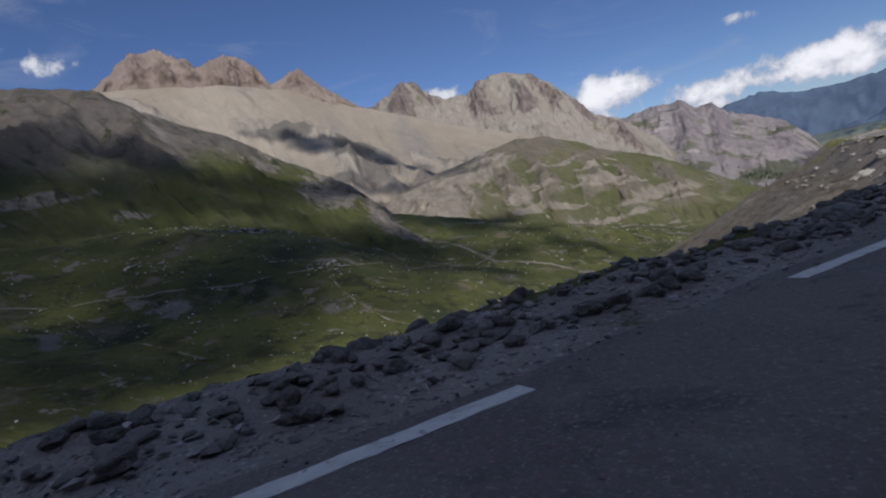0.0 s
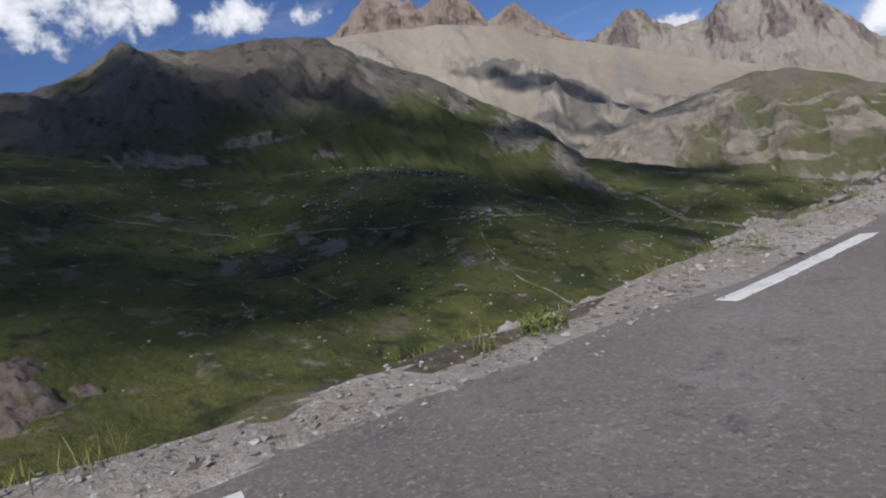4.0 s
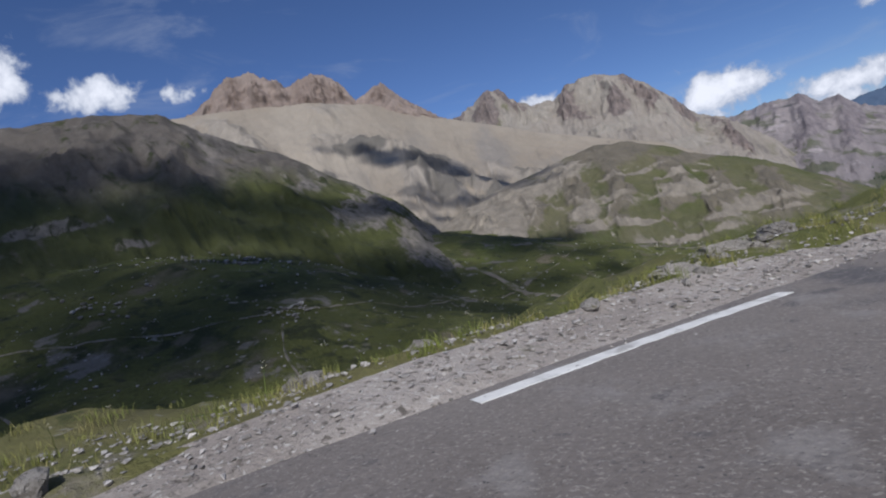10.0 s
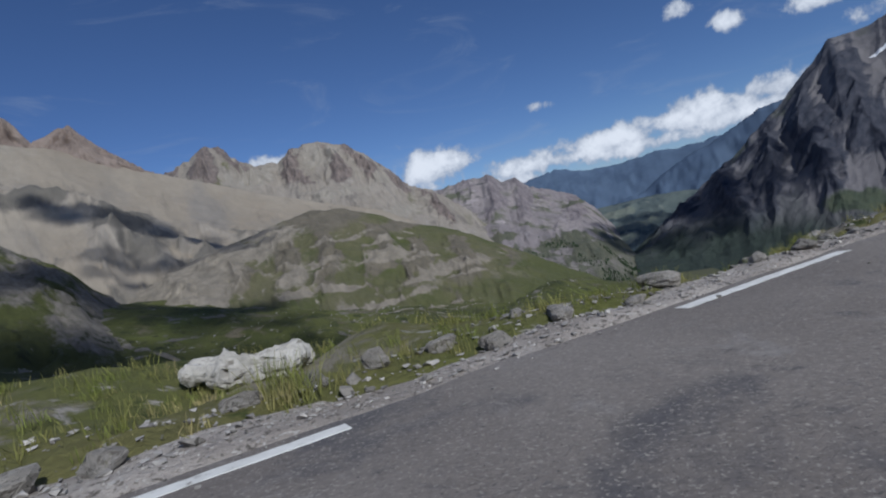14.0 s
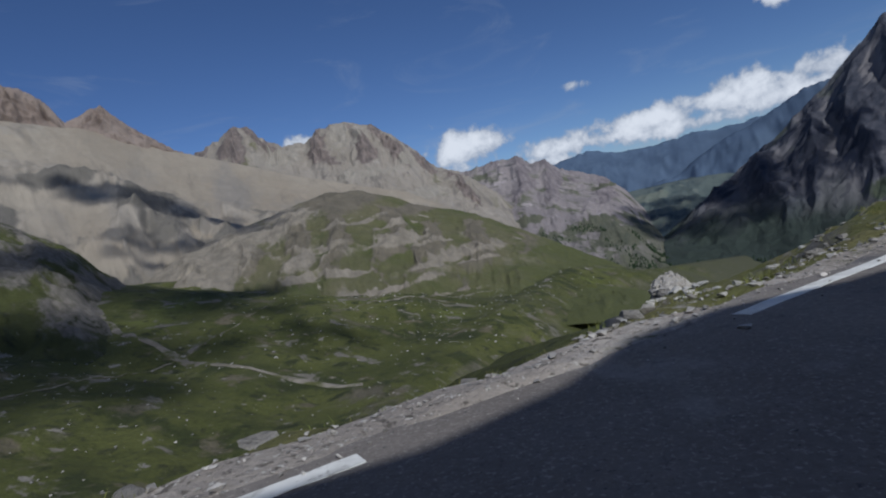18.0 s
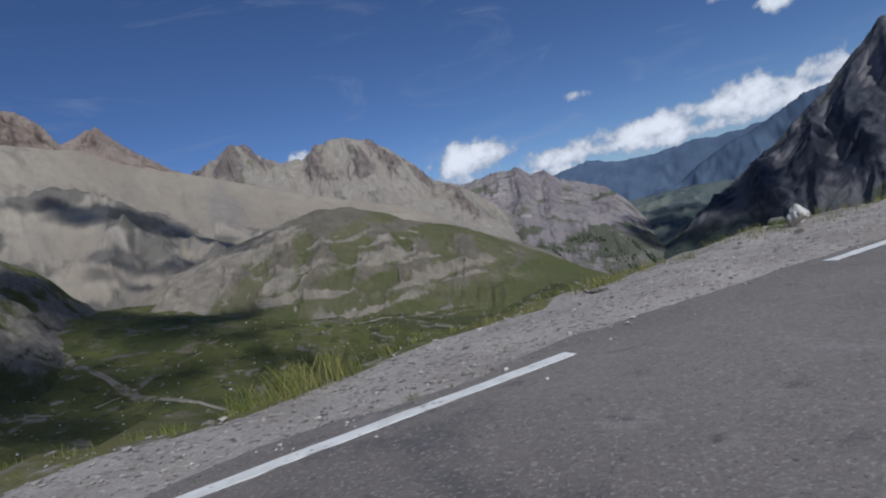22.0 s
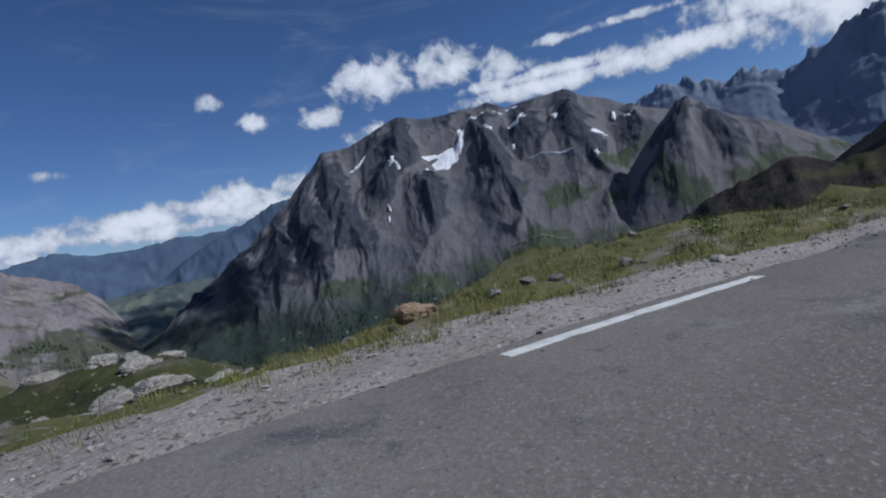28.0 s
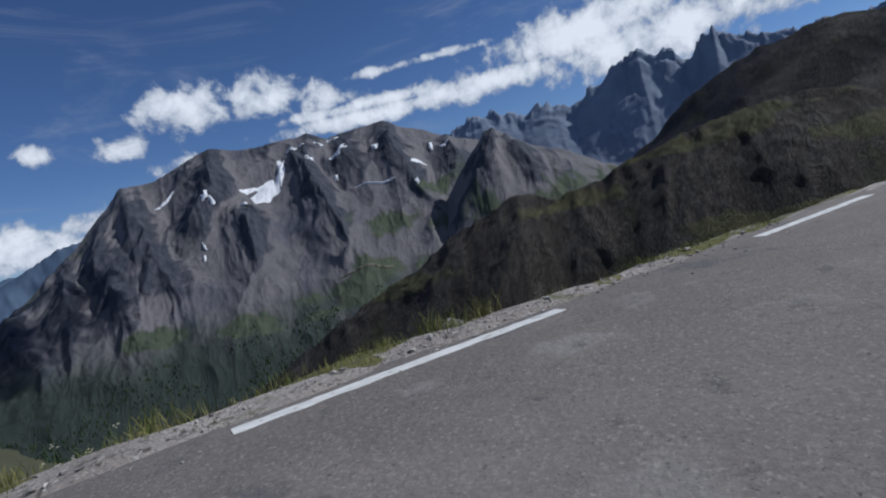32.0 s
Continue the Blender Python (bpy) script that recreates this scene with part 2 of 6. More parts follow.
MEADOW = surface("green alpine meadow with scattered stones", ((0.056, 0.064, 0.018), (0.092, 0.099, 0.029), 0.012),
                 [((0.105, 0.120, 0.030), 0.0065, 0.55, 0.68), ((0.034, 0.042, 0.014), 0.022, 0.53, 0.64), ((0.040, 0.044, 0.018), 0.11, 0.55, 0.66), ((0.12, 0.105, 0.070), 0.035, 0.57, 0.68), ((0.17, 0.155, 0.125), 0.06, 0.62, 0.70), ((0.27, 0.25, 0.22), 0.45, 0.665, 0.72), ((0.115, 0.102, 0.072), 0.011, 0.58, 0.68), ((0.030, 0.036, 0.014), 0.05, 0.56, 0.66), ((0.16, 0.148, 0.125), 0.030, 0.60, 0.66), ((0.22, 0.205, 0.18), 0.085, 0.63, 0.69)],
                 bump=2.2, bump_scale=0.15, grain=(0.5, 1.0), coords="World", steep=((0.17, 0.15, 0.125), 0.84, 0.68, 0.03, 0.3), low=((0.070, 0.072, 0.042), -260.0, -120.0, 0.008, 520.0))
# The grey patch colour of the hummocks also paints in cloud shadow.
SCREE = surface("pale limestone scree", ((0.245, 0.21, 0.165), (0.30, 0.265, 0.215), 0.0022),
                [((0.22, 0.20, 0.175), 0.004, 0.52, 0.68, (1, 1, 0.4)), ((0.34, 0.31, 0.26), 0.005, 0.58, 0.76, (1, 1, 0.5)), ((0.19, 0.165, 0.135), 0.016, 0.58, 0.72, (1, 1, 0.3))],
                bump=7.0, bump_scale=0.012, grain=(0.05, 0.3), coords="Slope", rock=((0.23, 0.205, 0.17), (0.29, 0.26, 0.22), 0.006), patch=((0.150, 0.138, 0.118), (0.125, 0.116, 0.102), 0.006), low=((0.17, 0.155, 0.125), -60.0, 40.0, 0.006, 170.0))
ROCKFACE = surface("grey limestone crags", ((0.235, 0.210, 0.178), (0.29, 0.262, 0.228), 0.004),
                   [((0.16, 0.145, 0.13), 0.014, 0.56, 0.68, (1, 1, 0.5)), ((0.33, 0.305, 0.275), 0.010, 0.60, 0.70), ((0.13, 0.128, 0.075), 0.006, 0.58, 0.70)], bump=14.0, bump_scale=0.016, grain=(0.05, 0.5), coords="Slope",
                   rock=((0.120, 0.102, 0.096), (0.215, 0.178, 0.160), 0.014), patch=((0.25, 0.228, 0.195), (0.30, 0.275, 0.235), 0.008), low=((0.115, 0.115, 0.072), -300.0, -130.0, 0.006, 300.0))
CRAGROCK = surface("grey limestone pavements with green ledges", ((0.205, 0.184, 0.188), (0.271, 0.241, 0.238), 0.006),
                   [((0.112, 0.117, 0.082), 0.006, 0.50, 0.62, (1, 1, 3)), ((0.330, 0.298, 0.299), 0.010, 0.59, 0.67, (1, 1, 3)), ((0.112, 0.108, 0.109), 0.012, 0.57, 0.67, (1, 1, 3.5))], bump=14.0, bump_scale=0.016, grain=(0.05, 0.6), coords="Slope",
                   rock=((0.132, 0.117, 0.125), (0.224, 0.197, 0.201), 0.014), patch=((0.079, 0.086, 0.061), (0.112, 0.112, 0.079), 0.008), low=((0.106, 0.109, 0.076), -340.0, -210.0, 0.006, 300.0))
# Slate colours darkened and blued to stand in for haze and cloud shade.
SHADEDSLATE = surface("slaty mountain rock with haze and cloud shade in its tone", ((0.146, 0.139, 0.146), (0.112, 0.110, 0.121), 0.0030),
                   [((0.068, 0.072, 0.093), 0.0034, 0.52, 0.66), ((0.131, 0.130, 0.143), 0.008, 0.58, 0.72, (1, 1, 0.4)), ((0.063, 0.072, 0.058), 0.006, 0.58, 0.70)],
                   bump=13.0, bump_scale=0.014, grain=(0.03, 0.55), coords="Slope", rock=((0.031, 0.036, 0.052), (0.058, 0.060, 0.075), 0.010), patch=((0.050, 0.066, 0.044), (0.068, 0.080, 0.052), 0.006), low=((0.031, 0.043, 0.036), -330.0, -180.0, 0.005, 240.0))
# The blue is distance haze painted into the rock colour.
HAZEROCK = surface("distant ridges with blue haze in the colour", ((0.070, 0.106, 0.170), (0.082, 0.122, 0.19), 0.003), [((0.062, 0.095, 0.155), 0.004, 0.5, 0.62)], bump=2.5, bump_scale=0.005, coords="Slope")
# Blue-green haze is mixed into the colours of the fields and woods.
HAZEMEADOW = surface("far valley meadows and woods with haze in the colour", ((0.075, 0.098, 0.098), (0.105, 0.130, 0.122), 0.006), [((0.045, 0.065, 0.075), 0.008, 0.50, 0.60), ((0.15, 0.165, 0.145), 0.014, 0.60, 0.68)], bump=3.0, bump_scale=0.01, coords="Slope", patch=((0.15, 0.165, 0.14), (0.12, 0.145, 0.12), 0.012))
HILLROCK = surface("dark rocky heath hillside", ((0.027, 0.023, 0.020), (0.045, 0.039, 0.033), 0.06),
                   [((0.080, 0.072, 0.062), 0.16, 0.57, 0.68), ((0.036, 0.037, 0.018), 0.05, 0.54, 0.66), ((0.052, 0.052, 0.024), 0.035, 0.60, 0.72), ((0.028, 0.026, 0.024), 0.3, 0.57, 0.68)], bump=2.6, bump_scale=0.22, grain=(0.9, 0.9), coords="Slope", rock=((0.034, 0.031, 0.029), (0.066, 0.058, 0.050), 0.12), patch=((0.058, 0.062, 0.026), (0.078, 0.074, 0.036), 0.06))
LEFTHILL = surface("grassy mountainside under grey-brown scree", ((0.090, 0.080, 0.070), (0.125, 0.112, 0.10), 0.006),
                   [((0.070, 0.064, 0.058), 0.012, 0.54, 0.66), ((0.165, 0.15, 0.135), 0.02, 0.58, 0.70), ((0.075, 0.075, 0.032), 0.006, 0.56, 0.7), ((0.19, 0.175, 0.155), 0.009, 0.60, 0.70, (1, 1, 0.6)), ((0.040, 0.045, 0.020), 0.03, 0.57, 0.68)],
                   bump=7.0, bump_scale=0.035, grain=(0.12, 0.9), coords="Slope", low=((0.060, 0.068, 0.022), 60.0, 150.0, 0.008, 230.0), patch=((0.12, 0.11, 0.095), (0.19, 0.175, 0.155), 0.05), speck=(((0.030, 0.036, 0.014), 0.05, 0.55, 0.66), ((0.105, 0.095, 0.07), 0.045, 0.60, 0.70), ((0.26, 0.245, 0.215), 0.16, 0.66, 0.72)))
GRASSROCK = surface("green shoulder with pale eroded ribs", ((0.096, 0.097, 0.046), (0.130, 0.120, 0.070), 0.006),
                    [((0.072, 0.082, 0.030), 0.007, 0.48, 0.62, (1, 1, 1.8)), ((0.20, 0.18, 0.14), 0.013, 0.56, 0.68, (1, 1, 1.5)), ((0.27, 0.245, 0.205), 0.035, 0.61, 0.70, (1, 1, 1.2)), ((0.09, 0.085, 0.05), 0.02, 0.58, 0.68, (1, 1, 1.4))],
                    bump=4.0, bump_scale=0.035, grain=(0.12, 0.6), coords="Slope", rock=((0.112, 0.100, 0.076), (0.150, 0.132, 0.100), 0.012), patch=((0.185, 0.165, 0.132), (0.262, 0.232, 0.188), 0.014), low=((0.080, 0.088, 0.032), -140.0, -80.0, 0.016, 90.0))
# Grey rock blued in its base colour to imitate haze.
HAZEPEAK = surface("grey distant peaks with blue haze in the colour", ((0.170, 0.21, 0.285), (0.195, 0.24, 0.315), 0.003), [((0.145, 0.18, 0.25), 0.006, 0.5, 0.64, (1, 1, 0.4))], bump=8.0, bump_scale=0.006, grain=(0.02, 0.2), coords="Slope")
REDROCK = surface("reddish weathered limestone", ((0.22, 0.175, 0.15), (0.28, 0.23, 0.20), 0.006), [((0.17, 0.13, 0.11), 0.014, 0.55, 0.66, (1, 1, 0.3))], bump=16.0, bump_scale=0.014, grain=(0.06, 0.4), coords="Slope")
STONE = surface("pale grey limestone rock", ((0.26, 0.245, 0.225), (0.38, 0.36, 0.335), 2.5), [((0.19, 0.175, 0.155), 5.0, 0.54, 0.66), ((0.15, 0.14, 0.075), 3.0, 0.60, 0.72), ((0.10, 0.095, 0.085), 13.0, 0.60, 0.66, (1, 1, 0.5))], bump=0.06, bump_scale=11.0, grain=(26.0, 0.7), per_object=0.35)
BROWNSTONE = surface("brown weathered rock", ((0.27, 0.20, 0.13), (0.36, 0.27, 0.18), 3.0), [((0.15, 0.11, 0.08), 7.0, 0.55, 0.66)], bump=0.03, bump_scale=9.0, grain=(22.0, 0.5))
WHITESTONE = surface("whitish limestone boulder", ((0.50, 0.485, 0.455), (0.62, 0.60, 0.57), 3.0), [((0.30, 0.28, 0.25), 6.0, 0.56, 0.68), ((0.20, 0.19, 0.16), 11.0, 0.60, 0.68)], bump=0.04, bump_scale=6.0, grain=(18.0, 0.3))
PALESTONE = surface("pale limestone slab", ((0.38, 0.365, 0.335), (0.50, 0.485, 0.455), 3.0), [((0.22, 0.205, 0.18), 6.0, 0.56, 0.68)], bump=0.04, bump_scale=8.0, grain=(20.0, 0.5))
CHIPS = surface("loose grey stone chips", ((0.26, 0.25, 0.24), (0.40, 0.38, 0.36), 3.0), [((0.14, 0.13, 0.12), 8.0, 0.56, 0.66)], island=0.9, grain=(30.0, 0.4), coords="World")
BLADES = surface("dry and green mountain grass blades", ((0.13, 0.16, 0.035), (0.25, 0.23, 0.085), 1.2), [((0.34, 0.29, 0.14), 0.8, 0.55, 0.66)], rough=0.8, island=0.8, coords="World")
HERB = surface("green roadside herbs", ((0.075, 0.12, 0.02), (0.13, 0.17, 0.04), 2.0), [((0.24, 0.24, 0.09), 3.0, 0.60, 0.70)], rough=0.75, island=0.9, coords="World")
BLOOM = surface("pale flower heads", ((0.62, 0.60, 0.50), (0.55, 0.50, 0.30), 9.0), rough=0.8, island=0.4, coords="World")
CONCRETE = surface("pale weathered concrete", ((0.31, 0.295, 0.275), (0.38, 0.365, 0.345), 1.5), [((0.27, 0.25, 0.23), 5.0, 0.60, 0.70)], bump=0.01, bump_scale=20.0, grain=(30.0, 0.3), coords="World")
TRACK = surface("pale trodden earth and stones", ((0.15, 0.135, 0.11), (0.22, 0.20, 0.17), 0.08), [((0.075, 0.08, 0.03), 0.10, 0.46, 0.60)], bump=0.3, bump_scale=0.8, grain=(1.5, 0.5), coords="World")
EARTH = surface("bare reddish-brown earth", ((0.105, 0.083, 0.070), (0.150, 0.122, 0.106), 0.12), [((0.07, 0.058, 0.048), 0.3, 0.54, 0.66), ((0.056, 0.062, 0.022), 0.09, 0.52, 0.62)], bump=0.8, bump_scale=0.5, grain=(1.2, 0.6), coords="World")
WOOD = surface("dark conifer wood", ((0.018, 0.035, 0.016), (0.03, 0.05, 0.022), 0.02), island=0.7, coords="World")
# Used only by the unseen clouds added to cast shade.
VAPOUR = surface("white cumulus cloud", ((0.85, 0.85, 0.86), (0.80, 0.80, 0.82), 0.004), rough=1.0, coords="World")


def thin_out(m, share):
    """Let a share of the light through a material."""
    t = m.node_tree
    out = next(n for n in t.nodes if n.bl_idname == "ShaderNodeOutputMaterial")
    mix, clear = t.nodes.new("ShaderNodeMixShader"), t.nodes.new("ShaderNodeBsdfTransparent")
    mix.inputs[0].default_value = share
    t.links.new(out.inputs[0].links[0].from_socket, mix.inputs[1])
    t.links.new(clear.outputs[0], mix.inputs[2])
    t.links.new(mix.outputs[0], out.inputs[0])


# Thinned so that the shade of the unseen clouds stays light.
thin_out(VAPOUR, 0.68)
SNOW = surface("old summer snow", ((0.78, 0.80, 0.83), (0.66, 0.68, 0.71), 0.02), rough=0.6, bump=2.0, bump_scale=0.05, coords="World")


# ================= shapes =================
def hash01(ix, iy, iz, seed):
    h = (ix * 374761393 + iy * 668265263 + iz * 1442695041 + seed * 1274126177) & 0x7FFFFFFF
    h = ((h ^ (h >> 13)) * 1274126177) & 0x7FFFFFFF
    h = (h ^ (h >> 16)) & 0xFFFFFF
    return h / float(0xFFFFFF)


def vnoise(p, seed=0):
    """Smooth value noise in -1..1 at the points p (n x 3)."""
    p = np.asarray(p, float)
    i = np.floor(p).astype(np.int64)
    f = p - i
    f = f * f * (3 - 2 * f)
    out = 0
    for dx in (0, 1):
        for dy in (0, 1):
            for dz in (0, 1):
                w = (f[:, 0] if dx else 1 - f[:, 0]) * (f[:, 1] if dy else 1 - f[:, 1]) * (f[:, 2] if dz else 1 - f[:, 2])
                out = out + w * hash01(i[:, 0] + dx, i[:, 1] + dy, i[:, 2] + dz, seed)
    return out * 2 - 1


def fbm(p, octaves=5, ridged=False, seed=0, gain=0.5):
    p, amp, total = np.array(p, float), 1.0, 0.0
    for k in range(octaves):
        n = vnoise(p, seed + k * 17)
        total = total + amp * ((1 - 2 * np.abs(n)) if ridged else n)
        p, amp = p * 2.03 + 7.7, amp * gain
    return total


def mesh_from(name, verts, faces, material, smooth=True):
    me = bpy.data.meshes.new(name)
    me.from_pydata([tuple(v) for v in verts], [], faces)
    me.materials.append(material)
    if smooth:
        me.polygons.foreach_set("use_smooth", [True] * len(me.polygons))
    me.update()
    return me


def grid_faces(nu, nv):
    return [(a * nv + b, (a + 1) * nv + b, (a + 1) * nv + b + 1, a * nv + b + 1) for a in range(nu - 1) for b in range(nv - 1)]


def sheet(name, pts, material, label="", category="", kind="", flip=False):
    """A grid of points (nu x nv x 3) as one mesh object."""
    nu, nv = pts.shape[:2]
    faces = grid_faces(nu, nv)
    if flip:
        faces = [f[::-1] for f in faces]
    return tagged(new(name, mesh_from(name, pts.reshape(-1, 3), faces, material)), label, category, "", kind)


def part(name, mesh, parent, label=""):
    ob = new(name, mesh)
    ob.parent = parent
    return tagged(ob, label)


# ================= the line of the road =================
EYE = 1.12
track = np.array(PATH)


def build_line():
    """Centre of the camera's track every half metre, with a stretch before and after."""
    t = np.arange(0, 32.001, 0.05)
    x, y, z = (np.interp(t, track[:, 0], track[:, k]) for k in (1, 2, 3))
    k = np.ones(21) / 21
    x, y = (np.convolve(np.pad(v, 10, mode="reflect", reflect_type="odd"), k, mode="valid") for v in (x, y))
    hd = math.atan2(x[3] - x[0], y[3] - y[0])
    pre = []
    px, py, a = x[0], y[0], hd
    for i in range(80):
        px, py, a = px - math.sin(a) * 0.5, py - math.cos(a) * 0.5, a + radians(0.25)
        pre.append((px, py))
    hd = math.atan2(x[-1] - x[-4], y[-1] - y[-4])
    post = []
    px, py, a = x[-1], y[-1], hd
    for i in range(200):
        px, py, a = px + math.sin(a) * 0.5, py + math.cos(a) * 0.5, a - radians(0.1 if i < 130 else 0.0)
        post.append((px, py))
    xy = np.concatenate([np.array(pre[::-1]), np.stack([x, y], 1), np.array(post)])
    seg = np.concatenate([[0], np.cumsum(np.hypot(*np.diff(xy, axis=0).T))])
    s0 = seg[80]
    times = np.interp(seg, [0, *seg[80:80 + len(t)], seg[-1]], [-5, *t, 45])
    s = np.arange(0, seg[-1], 0.5)
    X, Y = np.interp(s, seg, xy[:, 0]), np.interp(s, seg, xy[:, 1])
    Z = track[0, 3] - EYE - (s - s0) * 0.038
    T = np.interp(s, seg, times)
    dx, dy = np.gradient(X), np.gradient(Y)
    L = np.hypot(dx, dy)
    return s, X, Y, Z, T, dx / L, dy / L


S, LX, LY, LZ, LT, FX, FY = build_line()


def by_time(rows):
    """A value along the road from rows of (seconds, value)."""
    return np.interp(LT, [r[0] for r in rows], [r[1] for r in rows])


EDGE = by_time([(-5, 2.7), (0.3, 2.65), (1.9, 2.25), (2.8, 2.32), (4.3, 2.32), (4.9, 2.5), (6.9, 2.95), (7.4, 3.25), (8.4, 3.4), (9.4, 3.35), (10.4, 3.5), (11.4, 3.55), (13.3, 3.65), (14.7, 3.65), (16.7, 3.4), (17.9, 2.85), (18.8, 2.6), (19.9, 2.52), (20.8, 2.85), (21.9, 3.5), (22.9, 3.95), (23.8, 3.85), (24.8, 3.4), (25.8, 3.4), (27.8, 3.6), (28.4, 3.75), (29.3, 3.9), (29.9, 3.6), (31.2, 3.65), (32.2, 3.95), (45, 3.95)])
OUTER = by_time([(-5, 4.2), (0, 4.0), (1, 3.52), (1.3, 3.47), (2, 2.8), (3, 2.7), (4, 2.75), (5.5, 3.3), (7, 4.03), (9, 3.51), (10, 3.93), (10.5, 4.27), (12, 4.8), (12.6, 5.27), (13.5, 5.25), (13.9, 4.2), (17, 3.45), (18, 2.65), (19, 2.6), (20.2, 2.6), (20.6, 3.0), (21, 3.4), (22, 4.7), (23, 7.0), (23.8, 5.9), (24.8, 3.85), (27, 3.85), (27.6, 4.65), (28.4, 5.1), (29.5, 4.7), (30.5, 4.1), (32, 4.05), (45, 4.05)])
VERGE = np.maximum(OUTER - EDGE, 0.15)


def road_point(s, w, dz=0.0):
    x, y, z = (np.interp(s, S, v) for v in (LX, LY, LZ))
    fx, fy = np.interp(s, S, FX), np.interp(s, S, FY)
    return np.stack([x - fy * w, y + fx * w, z + dz], -1)


def s_at(t):
    return float(np.interp(t, LT, S))


def ribbon(w_rows, z_rows, step=1, lo=0, hi=None):
    """Points across the road: lists of offsets and heights, each an array along the road."""
    idx = np.arange(lo, hi or len(S), step)
    pts = np.zeros((len(idx), len(w_rows), 3))
    for j, (w, dz) in enumerate(zip(w_rows, z_rows)):
        w, dz = (np.broadcast_to(v, S.shape)[idx] for v in (w, dz))
        pts[:, j, 0], pts[:, j, 1], pts[:, j, 2] = LX[idx] - FY[idx] * w, LY[idx] + FX[idx] * w, LZ[idx] + dz
    return pts


RIGHT = -3.4

# ================= road, verge and slopes =================
def build_road():
    ws = [RIGHT + (EDGE + 0.35 - RIGHT) * k / 8 for k in range(9)]
    camber = [-0.03 * abs(k - 4) / 4 for k in range(9)]
    pts = ribbon(ws, camber)
    edge = fbm(np.stack([S * 0.8, S * 0, S * 0], 1), 4, seed=5)
    pts[:, -1, 0] -= FY * edge * 0.16
    pts[:, -1, 1] += FX * edge * 0.16
    pts[:, -1, 2] -= 0.03
    sheet("road", pts, ASPHALT, "worn grey asphalt mountain road with patched surface", "road", "structure")


# rim of thrown-up rubble along the outer edge
RIM = by_time([(-5, 0.12), (1.1, 0.12), (1.6, 0.06), (9.4, 0.0), (9.9, 0.12), (11.8, 0.12), (12.3, 0.0), (45, 0.0)])


def build_verge():
    n = 9
    ws = [EDGE + 0.18 + (VERGE + 0.3) * k / (n - 1) for k in range(n)]
    pts = ribbon(ws, [-0.055 + (0.0 if k < 2 else 0.0) for k in range(n)])
    flat = pts.reshape(-1, 3)
    bump = fbm(flat * 1.7, 4, seed=11).reshape(pts.shape[:2]) * 0.05 + fbm(flat * 0.35, 2, seed=12).reshape(pts.shape[:2]) * 0.05
    bump[:, 0] = -0.02
    bump[:, 1] *= 0.4
    bump += RIM[:, None] * np.linspace(0, 1, n)[None, :] ** 1.5
    pts[:, :, 2] += bump
    sheet("verge", pts, GRAVEL, "grey gravel verge along the road", "verge", "structure")


# grade of the slope below the road; it eases where a grassy shelf juts out
FALL = 0.5 - 0.21 * np.exp(-((S - S[int(np.argmin(np.hypot(LX - 35, LY - 69)))]) / 15.0) ** 2) + 0.7 * np.clip((LT - 32.2) / 1.2, 0, 1)
KNOLL = np.clip((LT - 24.45) / 0.65, 0, 1) * np.clip((28.0 - LT) / 0.5, 0, 1)
FALL = FALL - 0.27 * KNOLL
# where the slope is lowered so that the camera sees the knoll beyond it
CLEAR = np.clip((LT - 24.3) / 0.4, 0, 1) * np.clip((26.6 - LT) / 0.8, 0, 1)


def slope_profile():
    """Heights of the valley-side slope against the distance out from the verge, along the road."""
    mound = by_time([(-5, 0), (9.5, 0), (10.2, 0.35), (12.2, 0.45), (12.7, 0), (13.4, 0), (13.7, 0.8), (14.3, 0.8), (14.7, 0.2), (15.6, 0), (24.9, 0), (27.85, 0.0), (28.6, 0.45), (29.3, 0.55), (30.2, 0.5), (30.9, 0.1), (31.5, 0), (45, 0)])
    soft = by_time([(-5, 0.0), (9.5, 0.0), (10.2, 0.8), (12.2, 0.8), (12.7, 0.0), (13.3, 0.0), (13.7, 0.9), (14.3, 0.9), (14.8, 0.45), (16, 0.4), (17, 0.15), (19, 0.15), (20, 0.55), (22, 0.55), (23, 0.3), (24.4, 0.25), (25.1, 1.0), (27.5, 1.0), (28.0, 0.3), (28.6, 0.8), (29.2, 0.95), (30.2, 0.9), (31.2, 0.3), (32.5, 0.0), (45, 0.0)])
    return mound, soft


